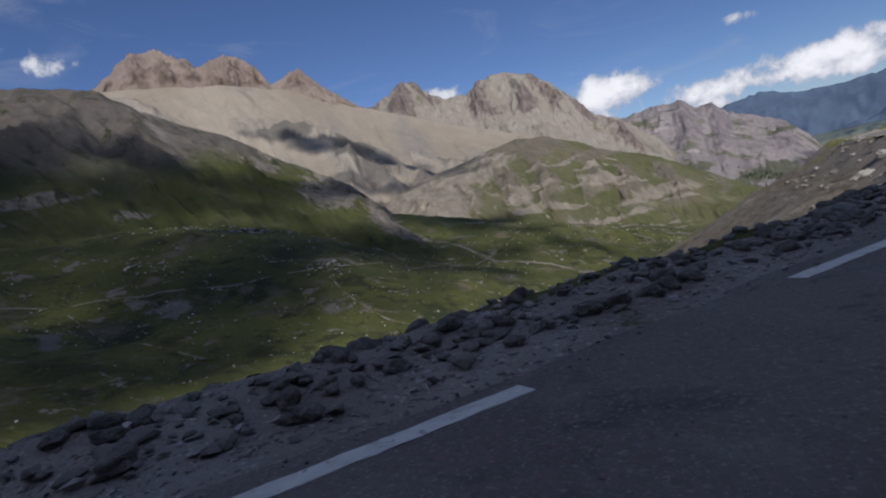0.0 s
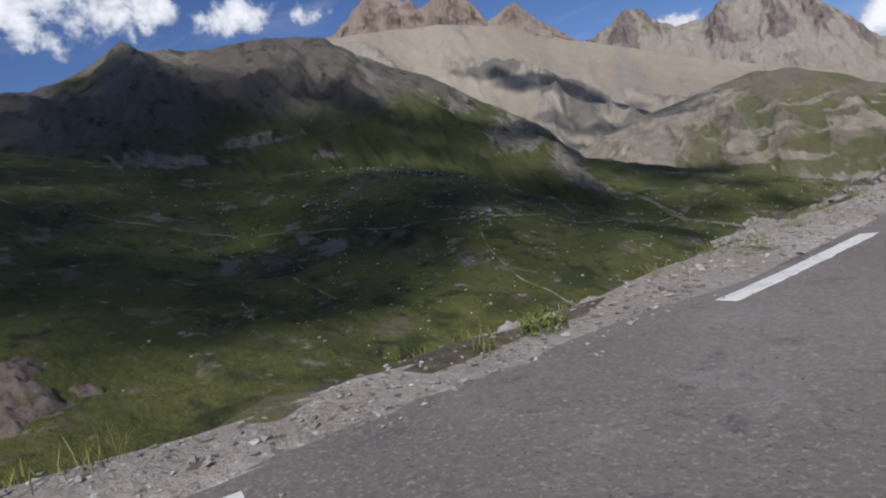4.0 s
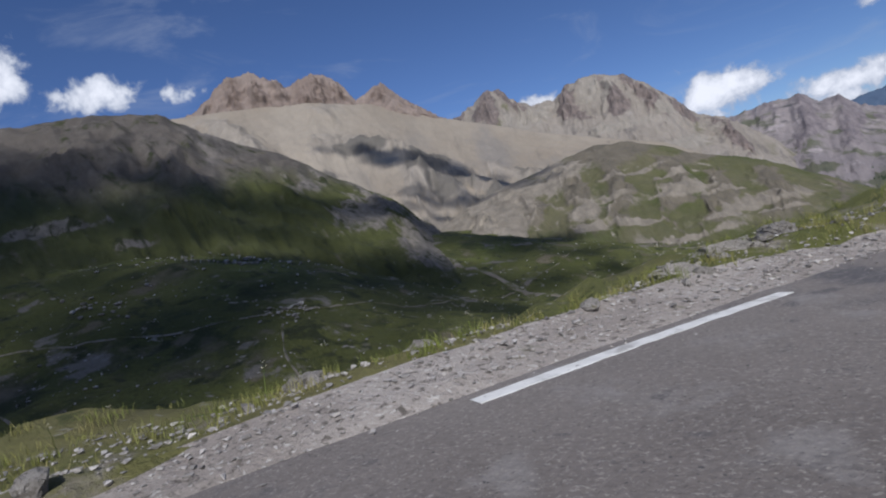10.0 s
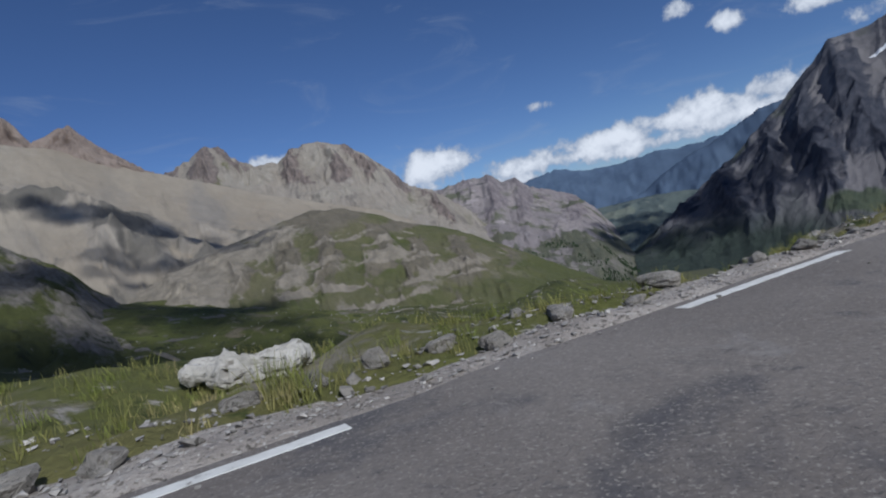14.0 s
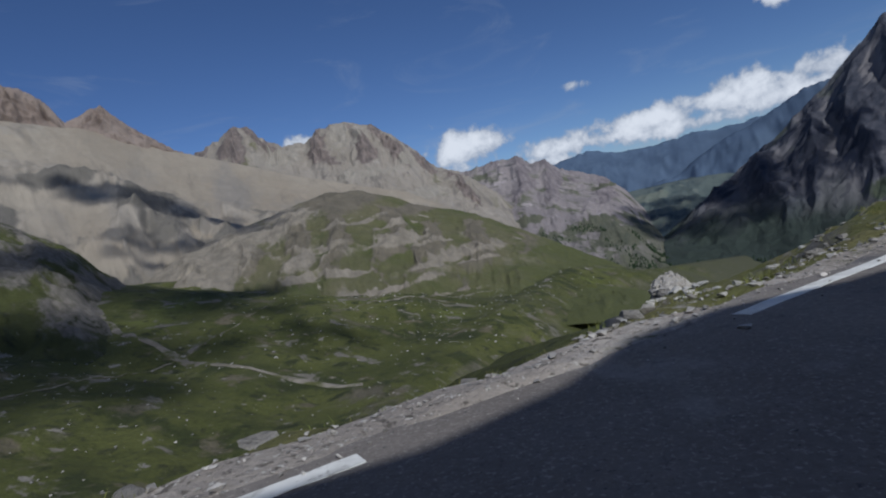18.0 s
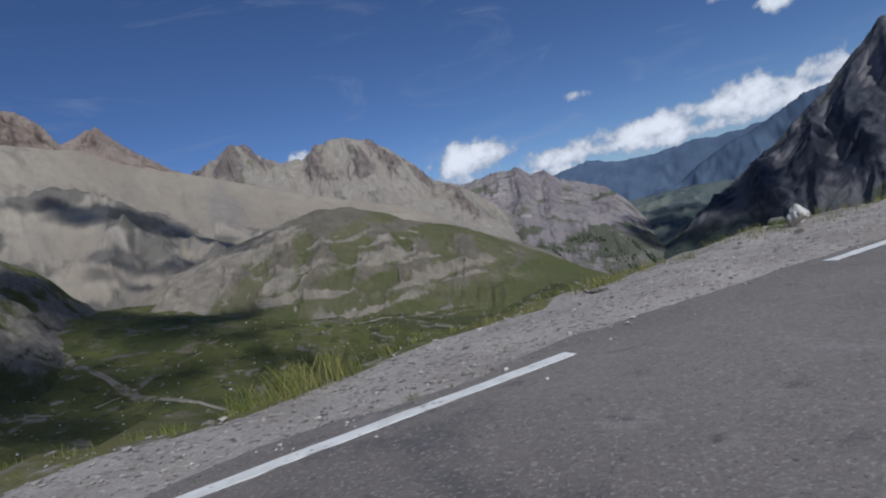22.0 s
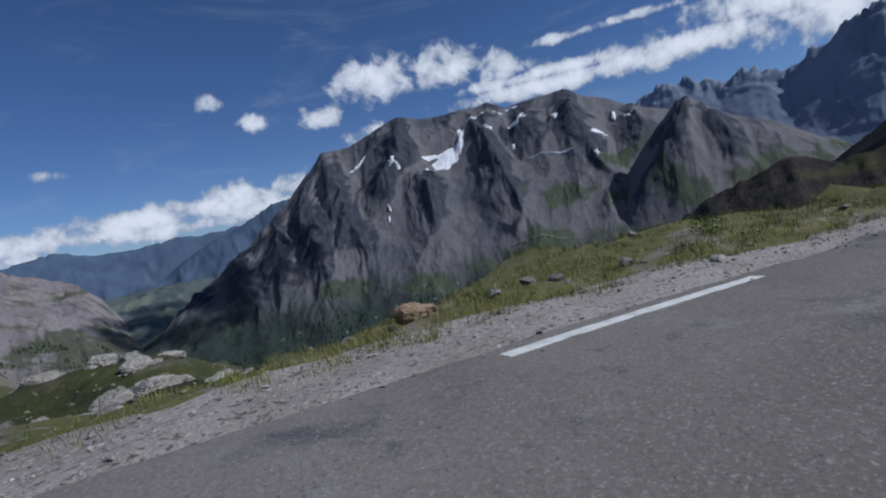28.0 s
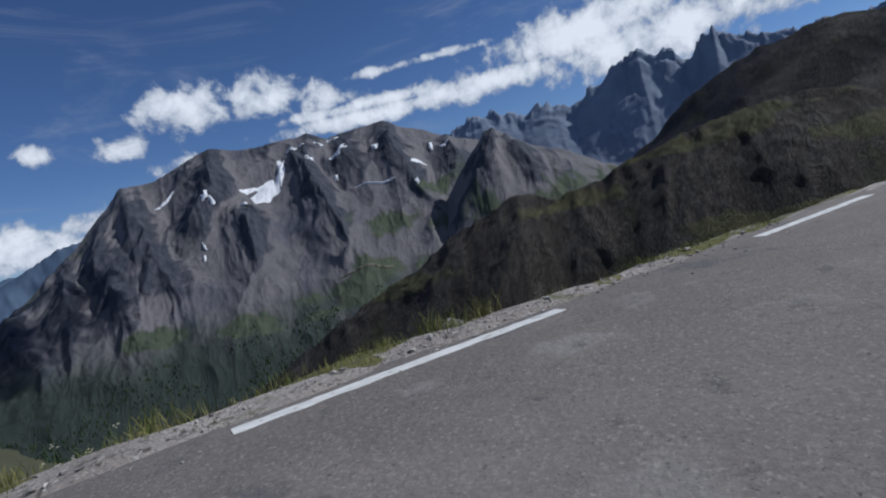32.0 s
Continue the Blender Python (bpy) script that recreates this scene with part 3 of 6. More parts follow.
def build_slope():
    mound, soft = slope_profile()
    ds = [-0.8, 0, 0.25, 0.6, 1.1, 1.8, 2.6, 3.6, 5, 6.6, 8.5, 11, 14, 18, 23, 29, 36, 44, 47]
    rows, zs = [], []
    for d in ds:
        fall = -0.5 * min(max(d - 0.3, 0), 7) - FALL * max(d - 7.3, 0) - 0.12 * min(d, 1.5)
        gentle = -0.16 * d - 0.2 * CLEAR * min(max(d, 0), 12) - FALL * max(d - 4.5, 0)
        if d < 0:
            fall = gentle = -0.22
        z = (fall * (1 - soft) + gentle * soft) * (1 + 1.5 * np.clip((LT - 32.2) / 1.0, 0, 1))
        hump = mound * math.exp(-((d - 3.2) / 2.6) ** 2)
        if d > 45:
            z = z - 9.0
        rows.append(EDGE + 0.42 + VERGE + d)
        zs.append(z + (hump if d > 0 else 0) - 0.07 + (RIM if d >= 0 else 0))
    pts = ribbon(rows, zs)
    flat = pts.reshape(-1, 3)
    k = np.array([min(max(d, 0) / 4.0, 1.0) for d in ds])
    rough = fbm(flat * 0.22, 4, seed=21).reshape(pts.shape[:2]) * 0.9 * k + fbm(flat * 0.9, 4, ridged=True, seed=22).reshape(pts.shape[:2]) * 0.22 * (0.25 + 0.75 * k)
    pts[:, :, 2] += rough * (1 - 0.65 * CLEAR[:, None]) - 0.05
    edge = fbm(np.stack([S * 0.5, S * 0 + 3, S * 0], 1), 4, seed=25) * 0.28
    for j in range(2, 5):
        pts[:, j, 0] -= FY * edge
        pts[:, j, 1] += FX * edge
    ob = sheet("slope", pts, SLOPE, "steep grassy slope with rubble falling from the road into the valley", "slope", "structure")
    # bare rock and earth on the embankment of the first bend
    bare = (0.78 * np.clip((LT - 3.6) / 0.8, 0, 1) * np.clip((9.2 - LT) / 1.0, 0, 1))[:, None] * np.ones(len(ds))
    ob.data.attributes.new("rock", "FLOAT", "POINT").data.foreach_set("value", bare.ravel())


# height of the cutting above the road on the hill side, tuned to the shade it casts, and where its foot stands
CUT = by_time([(-5, 15), (1.4, 14), (1.9, 10.0), (2.4, 8.7), (2.9, 8.2), (3.4, 1.5), (4.6, 4.5), (8.5, 4.5), (9.5, 1.2), (10.3, 6.0), (12, 6.0), (12.6, 1.5), (15.3, 1.5), (16.0, 10.5), (17.6, 10.5), (18.1, 7.9), (19.3, 8.05), (19.9, 8.6), (20.4, 10.6), (21.75, 10.8), (22.3, 1.5), (45, 1.2)])
FOOT = by_time([(-5, -3.8), (9.8, -3.8), (10.3, -4.6), (12.2, -4.6), (13, -3.8), (45, -3.8)])


def build_bank():
    ups = [0.0, 0.06, 0.15, 0.28, 0.45, 0.62, 0.8, 0.93, 1.0]
    rows, zs = [FOOT + 0.6], [np.full(len(S), -0.1)]
    for u in ups:
        rows.append(FOOT - 0.35 * u * CUT)
        zs.append(u * CUT - 0.05)
    for d in (3, 8, 16, 28, 45):
        rows.append(FOOT - 0.35 * CUT - d)
        zs.append(CUT + 0.36 * d)
    pts = ribbon(rows, zs, 2)
    flat = pts.reshape(-1, 3)
    k = np.array([0, 0.1] + [0.3, 0.6, 1, 1, 1, 1, 1, 1] + [1, 1, 1, 1, 1])[: pts.shape[1]]
    rough = fbm(flat * 0.35, 5, ridged=True, seed=31).reshape(pts.shape[:2]) * k
    idx = np.arange(0, len(S), 2)
    amp = np.minimum(CUT[idx] * 0.08, 0.8)[:, None]
    pts[:, :, 0] += FY[idx][:, None] * rough * amp
    pts[:, :, 1] -= FX[idx][:, None] * rough * amp
    sheet("hillside", pts, BANK, "dark rock cutting and rough hillside above the road", "cliff", "structure", flip=True)


build_road()
build_verge()
build_slope()
build_bank()

# ================= valley floor, one sheet out to the horizon =================
THALWEG = np.array([(-170, -420, -18), (-150, -250, -36), (-120, -60, -62), (-95, 130, -82), (-70, 340, -98), (0, 600, -115), (120, 890, -132), (420, 1400, -190), (900, 2600, -310), (1300, 3600, -400), (1900, 4900, -470)], float)


def nearest_on(line, x, y):
    """Distance to a polyline, signed (left of its way is positive), and its height there."""
    best = np.full(x.shape, 1e9)
    sign, hgt = np.zeros(x.shape), np.zeros(x.shape)
    for a, b in zip(line[:-1], line[1:]):
        d = b[:2] - a[:2]
        L2 = d @ d
        u = np.clip(((x - a[0]) * d[0] + (y - a[1]) * d[1]) / L2, 0, 1)
        px, py = x - a[0] - u * d[0], y - a[1] - u * d[1]
        r = np.hypot(px, py)
        m = r < best
        best = np.where(m, r, best)
        sign = np.where(m, np.sign(d[0] * py - d[1] * px), sign)
        hgt = np.where(m, a[2] + u * (b[2] - a[2]), hgt)
    return best, sign, hgt


ROADLINE = np.stack([LX, LY, LZ], 1)[::12]


def plain_valley(x, y):
    d, side, z = nearest_on(THALWEG, x, y)
    p = np.stack([x, y, 0 * x], -1).reshape(-1, 3)
    n1 = fbm(p / 190.0, 4, seed=41).reshape(x.shape)
    n2 = fbm(p / 42.0, 4, ridged=True, seed=42).reshape(x.shape)
    n3 = fbm(p / 9.0, 3, seed=43).reshape(x.shape)
    north = np.clip((y - 500) / 400, 0, 1)
    r = np.hypot(x, y)
    west = z + np.minimum(d, 25) * 0.12 + np.clip(d - 25, 0, 480) * (0.31 - 0.17 * north) + np.maximum(d - 505, 0) * 0.03
    west = west - np.maximum(r - 1250, 0) * 0.12
    east = z + np.minimum(d, 25) * 0.10 + np.clip(d - 25, 0, 60) * 0.45 + np.maximum(d - 85, 0) * 0.05
    deep = np.maximum(-50 - 0.24 * r, -470 + 0.0 * r)
    g = np.where(side > 0, west, np.minimum(east, np.maximum(deep, z - 0.6 * np.maximum(d - 40, 0))))
    k = np.clip(d / 60, 0.15, 1.0)
    return g + n1 * 9 * k + n2 * 2.4 * k + n3 * 0.45


# spots of the far meadow, heights fitted to points in the camera's view
SPOTS = np.array([(-265, 185, -23), (-369, 153, 2), (-368, 88, -13), (-284, 59, -33), (-218, 131, -44), (-371, 268, 8), (-408, 261, 20), (-266, 411, -43),
                  (-171, 348, -72), (102, 890, -127), (-70, 340, -98)], float)
gap = np.exp(-((SPOTS[:, None, :2] - SPOTS[None, :, :2]) ** 2).sum(-1) / 110.0 ** 2) + 0.08 * np.eye(len(SPOTS))
LIFT = np.linalg.solve(gap, SPOTS[:, 2] - plain_valley(SPOTS[:, 0], SPOTS[:, 1]))


def valley(x, y):
    g = plain_valley(x, y)
    for (sx, sy, sz), k in zip(SPOTS, LIFT):
        g = g + k * np.exp(-((x - sx) ** 2 + (y - sy) ** 2) / 110.0 ** 2)
    rd, rs, rz = nearest_on(ROADLINE, x, y)
    r = np.hypot(x, y)
    # the valley drops away beyond the green shoulder, kept under the camera's sight line to the far valley
    bear = np.degrees(np.arctan2(x, y))
    drop = np.clip((bear - 7) / 9, 0, 1) * np.clip((60 - bear) / 5, 0, 1) * np.clip((r - 500) / 700, 0, 1)
    g = g + drop * np.minimum(-r * 0.175 - g, 0)
    grade = np.interp(rz, LZ[::-1], FALL[::-1])
    fall = rz - 2.6 - grade * np.minimum(rd - 6, 70) - 0.6 * np.maximum(rd - 76, 0)
    fall = np.minimum(fall, rz - 2.6) - 2.2 * np.clip((52 - rd) / 12, 0, 1)
    under = np.maximum(np.where(rd < 40, -1e9, g), fall)
    # a grassy knoll that juts out below the road
    knoll = -6.4 - 0.2 * np.minimum(y - 40, 45) - 0.1 * np.maximum(y - 85, 0) + 0.055 * np.clip(x - 85, 0, 30) - 0.7 * np.maximum(84.5 + 0.34 * np.maximum(y - 80, 0) - x, 0) - 0.75 * np.maximum(x - 103 - 0.30 * (y - 40), 0) - 0.8 * np.maximum(y - 125, 0)
    p = np.stack([x, y, 0 * x], -1).reshape(-1, 3)
    knoll = knoll + fbm(p / 14.0, 4, seed=48).reshape(x.shape) * 1.0 + fbm(p / 5.0, 3, ridged=True, seed=49).reshape(x.shape) * 0.3 - 1.6 * np.clip((56 - rd) / 10, 0, 1) + 0.7 * np.exp(-((x - 109) / 8) ** 2 - ((y - 62) / 7) ** 2) + 1.8 * np.exp(-((x - 106) / 12) ** 2 - ((y - 99) / 13) ** 2)
    under = np.where((y > 44) & (rd > 14) & (np.abs(x - 100) < 160), np.maximum(under, knoll), under)
    # the hill above the road, met by the top of the cutting
    above = rz + np.interp(rz, LZ[::-1], CUT[::-1]) + 12.5 + 0.33 * np.clip(rd - 46, 0, 260)
    n = fbm(np.stack([x, y, 0 * x], -1).reshape(-1, 3) / 60.0, 4, seed=47).reshape(x.shape)
    hill = np.where(rd < 46, np.minimum(g, rz - 7), above + n * np.clip((rd - 50) / 40, 0, 1) * 6)
    return np.where(rs > 0, under, hill)


def build_ground():
    az = np.radians(np.linspace(-180, 180, 561))
    r = np.concatenate([[0.5], np.geomspace(20, 4900, 250)])
    A, Rr = np.meshgrid(az, r, indexing="ij")
    cx, cy = 8.0, -62.0
    x, y = cx + Rr * np.sin(A), cy + Rr * np.cos(A)
    pts = np.stack([x, y, valley(x, y)], -1)
    sheet("ground", pts, MEADOW, "green alpine valley with meadows, stones and bare soil", "ground", "structure")


build_ground()


# ================= mountains =================
def along(rows, az, k):
    return np.interp(az, [r[0] for r in rows], [r[k] for r in rows])


class Mountain:
    """A massif given by its crest and its foot: rows of bearing, height in degrees, distance, set to fit the skyline in
    the camera's view.
    spurs: lines of (bearing, height) along which rock ridges run down the face; each throws off side ridges.
    patches: (bearing, height, half width, half height) in degrees of ground of another colour."""

    def __init__(self, crest, foot, steep=1.25, spurs=(), wide=2.5, amp=90.0, loose=0, rough=0.03, grain=0.5, jag=0.02, patches=(), seed=0):
        self.crest, self.foot, self.steep, self.rough, self.grain, self.jag, self.seed = crest, foot, steep, rough, grain, jag, seed
        self.wide, self.amp, self.patches = wide, amp, patches
        self.reach, self.tall, self.deep = self.spread()
        rng = random.Random(seed)
        lines = [[(a, self.v_at(a, e)) for a, e in line] for line in spurs]
        lo, hi = crest[0][0], crest[-1][0]
        for k in range(loose):
            a, v = lo + (hi - lo) * (k + rng.uniform(0.2, 0.8)) / loose, rng.uniform(0.8, 1.0)
            line, lean = [(a, v)], rng.uniform(-0.5, 0.5)
            while v > 0.2 and len(line) < 5:
                a, v = a + (lean + rng.uniform(-0.5, 0.5)) * wide, v - rng.uniform(0.12, 0.24)
                line.append((a, v))
            lines.append(line)
        self.ridges = []
        for line in lines:
            self.run(line, wide, 1.0, rng, 0)

    def metres(self, a, v):
        return np.radians(a) * self.reach, v * self.tall * 1.3

    def run(self, line, wide, high, rng, depth):
        """Lay a ridge, then shorter ones off both sides of it."""
        pts = [Vector(self.metres(a, v)) for a, v in line]
        w = math.radians(wide) * self.reach
        n = len(pts) - 1
        for k, (p, q) in enumerate(zip(pts[:-1], pts[1:])):
            rise = [min(1.0, 0.55 + 0.9 * u) * (1 - 0.75 * max(0, u - 0.55) / 0.45) * high for u in (k / n, (k + 1) / n)]
            self.ridges.append((p.x, p.y, q.x, q.y, w, w, *rise))
            if depth < 2:
                length = (q - p).length
                count = max(1, int(length / (w * (0.75 if depth == 0 else 0.8))))
                for j in range(count):
                    at = p.lerp(q, (j + rng.uniform(0.1, 0.9)) / count)
                    way = (q - p).normalized()
                    turn = rng.choice((-1, 1)) * rng.uniform(0.5, 1.05)
                    way = Vector((way.x * math.cos(turn) - way.y * math.sin(turn), way.x * math.sin(turn) + way.y * math.cos(turn)))
                    way.y = min(way.y, -0.25)
                    end = at + way * w * rng.uniform(0.7, 1.3)
                    mid = at.lerp(end, 0.5) + Vector((rng.gauss(0, 0.08), rng.gauss(0, 0.05))) * w
                    flat = [(math.degrees(c.x / self.reach), c.y / self.tall / 1.3) for c in (at, mid, end)]
                    self.run(flat, wide * 0.5, high * rng.uniform(0.3, 0.5), rng, depth + 1)

    def v_at(self, az, el):
        v = np.linspace(0, 1, 400)
        r, z = self.plain(np.full(400, float(az)), v)
        return float(np.interp(math.tan(radians(el)), z / r, v))

    def plain(self, az, v):
        rc, rf = along(self.crest, az, 2), along(self.foot, az, 2)
        zc, zf = rc * np.tan(np.radians(along(self.crest, az, 1))), rf * np.tan(np.radians(along(self.foot, az, 1)))
        r = rf + (rc - rf) * v
        return r, zf + (zc - zf) * np.clip(v, 0, 1) ** self.steep - np.maximum(v - 1, 0) * 1.1 * (rc - rf)

    def relief(self, az, v):
        """Height of the spurs (0 to about 1) and fine ridged noise over the face."""
        x, y = self.metres(az, v)
        w = math.radians(self.wide) * self.reach
        q = np.stack([x.ravel() / w, y.ravel() / w, 0 * x.ravel()], 1)
        x = x + fbm(q * 1.1 + 3, 3, seed=self.seed + 3).reshape(x.shape) * w * 0.16
        y = y + fbm(q * 1.1 + 9, 3, seed=self.seed + 4).reshape(x.shape) * w * 0.16
        out = np.zeros(x.shape)
        for x0, y0, x1, y1, wd, _, h0, h1 in self.ridges:
            cols = np.where((x.max(1) > min(x0, x1) - wd) & (x.min(1) < max(x0, x1) + wd))[0]
            if not len(cols):
                continue
            c = slice(cols[0], cols[-1] + 1)
            dx, dy = x1 - x0, y1 - y0
            u = np.clip(((x[c] - x0) * dx + (y[c] - y0) * dy) / (dx * dx + dy * dy + 1e-9), 0, 1)
            d = np.hypot(x[c] - x0 - u * dx, y[c] - y0 - u * dy) / wd
            out[c] = np.maximum(out[c], (h0 + (h1 - h0) * u) * np.clip(1 - d, 0, 1) ** 1.35)
        p = np.stack([x.ravel(), y.ravel(), 0 * x.ravel()], 1) / (w * self.grain)
        fine = fbm(p, 7, ridged=True, seed=self.seed).reshape(x.shape)
        broad = fbm(p * 0.3, 3, seed=self.seed + 9).reshape(x.shape)
        return out, fine, broad

    def points(self, az, v, masks=None):
        r, z = self.plain(az, v)
        up = np.clip(v, 0, 1)
        a = np.radians(az)
        ridge, fine, broad = self.relief(az, v)
        mid = np.clip(up * 8, 0, 1) * np.clip((1 - up) * 7, 0, 1)
        push = (ridge * self.amp + (fine * (0.35 + ridge) * 0.8 + broad) * self.rough * self.tall * 1.5) * mid
        fold = math.atan2(self.tall, self.deep)
        r2 = r - push * math.sin(fold)
        z2 = z + push * math.cos(fold) * 0.55 + fine * self.jag * self.tall * np.clip((v - 0.8) * 5, 0, 1)
        if masks is not None:
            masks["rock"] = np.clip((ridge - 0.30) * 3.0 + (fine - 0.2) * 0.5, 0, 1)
            el, patch = np.degrees(np.arctan2(z, r)), np.zeros(az.shape)
            for pa, pe, wa, we in self.patches:
                patch = np.maximum(patch, 1.15 - np.hypot((az - pa) / wa, (el - pe) / we) + 0.5 * broad + 0.3 * fine)
            masks["patch"] = np.clip(patch, 0, 0.9)
        return np.stack([r2 * np.sin(a), r2 * np.cos(a), z2], -1)

    def build(self, name, material, label, nu=260, nv=70, category="mountain", caps=()):
        lo, hi = self.crest[0][0], self.crest[-1][0]
        az, v = np.meshgrid(np.linspace(lo, hi, nu), np.concatenate([np.linspace(0, 1, nv), [1.08, 1.25]]), indexing="ij")
        masks = {}
        ob = sheet(name, self.points(az, v, masks), material, label, category, "structure")
        r, z = self.plain(az, v)
        for pa, pe, wa, we in caps:
            masks["rock"] = np.maximum(masks["rock"], np.clip(1.3 - np.hypot((az - pa) / wa, (np.degrees(np.arctan2(z, r)) - pe) / we), 0, 0.85))
        uv = np.stack([np.radians(az) * self.reach, v * self.tall * 1.3], -1).reshape(-1, 2)
        loops = np.zeros(len(ob.data.loops), int)
        ob.data.loops.foreach_get("vertex_index", loops)
        ob.data.uv_layers.new(name="slope").data.foreach_set("uv", uv[loops].ravel())
        for key, value in masks.items():
            ob.data.attributes.new(key, "FLOAT", "POINT").data.foreach_set("value", value.ravel())
        return ob

    def spread(self):
        """Mean distance, mean height of the face and mean depth."""
        az = np.linspace(self.crest[0][0], self.crest[-1][0], 60)
        rc, rf = along(self.crest, az, 2), along(self.foot, az, 2)
        rise = rc * np.tan(np.radians(along(self.crest, az, 1))) - rf * np.tan(np.radians(along(self.foot, az, 1)))
        return np.mean(rc + rf) / 2, max(np.mean(np.abs(rise)), 0.3 * np.mean(rc - rf)), np.mean(rc - rf)


def rows3(pairs, r):
    return [(p[0], p[1], p[2] if len(p) > 2 else r) for p in pairs]


left_hill = Mountain(rows3([(-150, 6), (-135, 8), (-120, 10), (-101.6, 11), (-90, 12), (-80, 12.9), (-77.2, 14), (-74.3, 15.6), (-72.8, 16.4), (-71.8, 15.6), (-66, 15.4), (-59.4, 16.0), (-55.4, 15.6), (-52.6, 13.8), (-49.6, 12.2), (-45.6, 10.3, 950), (-40.9, 6.8, 880), (-36.4, 3.7, 800), (-32.8, -0.6, 740), (-29.3, -3.4, 700), (-23, -6.5, 640), (-17, -9.5, 600)], 1000),
                     rows3([(-150, -4), (-100, -2), (-75, 0), (-60, -1.0), (-50, -3), (-40, -6), (-31, -10), (-17, -14)], 420), 1.1,
                     [[(-72.8, 16), (-74, 12), (-79, 8)], [(-59.4, 15.6), (-62, 12), (-69, 8.5)], [(-54, 14), (-56, 10), (-60, 5)], [(-46, 9.5), (-49, 6), (-50, 2)], [(-39, 4.5), (-42, 1.5)]], 6.0, 20.0, 9, 0.05, 0.35, 0.02, ((-77, 5.5, 6, 0.5), (-68, 6.6, 4, 0.4), (-84, 4, 5, 0.5), (-62, 4.4, 2.0, 0.3), (-40, 3.2, 4.5, 2.6), (-34, -1.5, 4.5, 3.0), (-45, 7, 3, 1.2)), 100)
scree = Mountain(rows3([(-66, 14), (-57.2, 14.8), (-53.2, 15.3), (-45.0, 15.2), (-40.0, 14.8), (-33.6, 13.5), (-30, 11.8), (-26, 10.3), (-22.6, 9.0), (-18, 7.0), (-12, 4.8), (-6, 2.6), (0, -1.2), (6, -4.5), (10, -7)], 2300),
                 rows3([(-66, 3), (-43, 0), (-35, -3), (-31, -4), (-21, -4, 1150), (-12, -3, 1450), (-4, -5, 1450), (10, -11, 1450)], 900), 1.15,
                 [[(-41.5, 10.2), (-37.5, 9.9), (-33, 7.8), (-29, 5.7), (-23, 4.1)], [(-32, 6.2), (-31, 5.0), (-34.4, 2.1)], [(-31, 5), (-28, 2.6), (-26.4, 0.2)], [(-27, 4), (-24, 1.8), (-20.5, -0.6)], [(-23, 4), (-19.5, 2), (-17, 0)], [(-50, 14), (-47, 11), (-46, 8)], [(-38, 14), (-40.5, 12)]], 2.6, 74.0, 0, 0.035, 0.8, 0.006,
                 ((-36, 9.0, 4.0, 1.1), (-29.5, 6.0, 3.4, 1.3), (-27.5, 3.4, 3.4, 1.8), (-33, -0.5, 3.6, 1.8), (-24, 1.0, 4.2, 2.0), (-41, 7.0, 1.6, 1.2), (-20, 3.0, 3.0, 1.0), (-37, 4.0, 2.0, 1.6)), 200)
towers = Mountain(rows3([(-55, 12.5), (-52.2, 14.6), (-50.8, 15.4), (-49.2, 16.4), (-48.0, 17.6), (-46.8, 18.1), (-45.8, 18.0), (-44.8, 18.4), (-43.6, 17.7), (-42.3, 17.2), (-41.6, 16.4), (-41.0, 16.5), (-40.2, 17.0), (-38.8, 17.3), (-37.6, 16.9), (-36.3, 16.0), (-35.0, 14.1), (-33.9, 14.4), (-32.8, 15.0), (-32.0, 15.1), (-31.2, 14.2), (-30.0, 13.0), (-28, 11.5), (-26, 10)], 2420), rows3([(-55, 9), (-40, 11), (-26, 8)], 2200), 0.8,
                  [[(-46.8, 18), (-47.2, 15.5)], [(-44.8, 18.2), (-44.2, 15.5)], [(-38.8, 17.2), (-38.5, 15)], [(-32, 15), (-32.4, 13.6)], [(-49.5, 16.2), (-50, 15)], [(-42.5, 17), (-42, 15)], [(-36.6, 16), (-36.2, 14.6)]], 1.2, 36.0, 0, 0.10, 0.7, 0.03, (), 230)
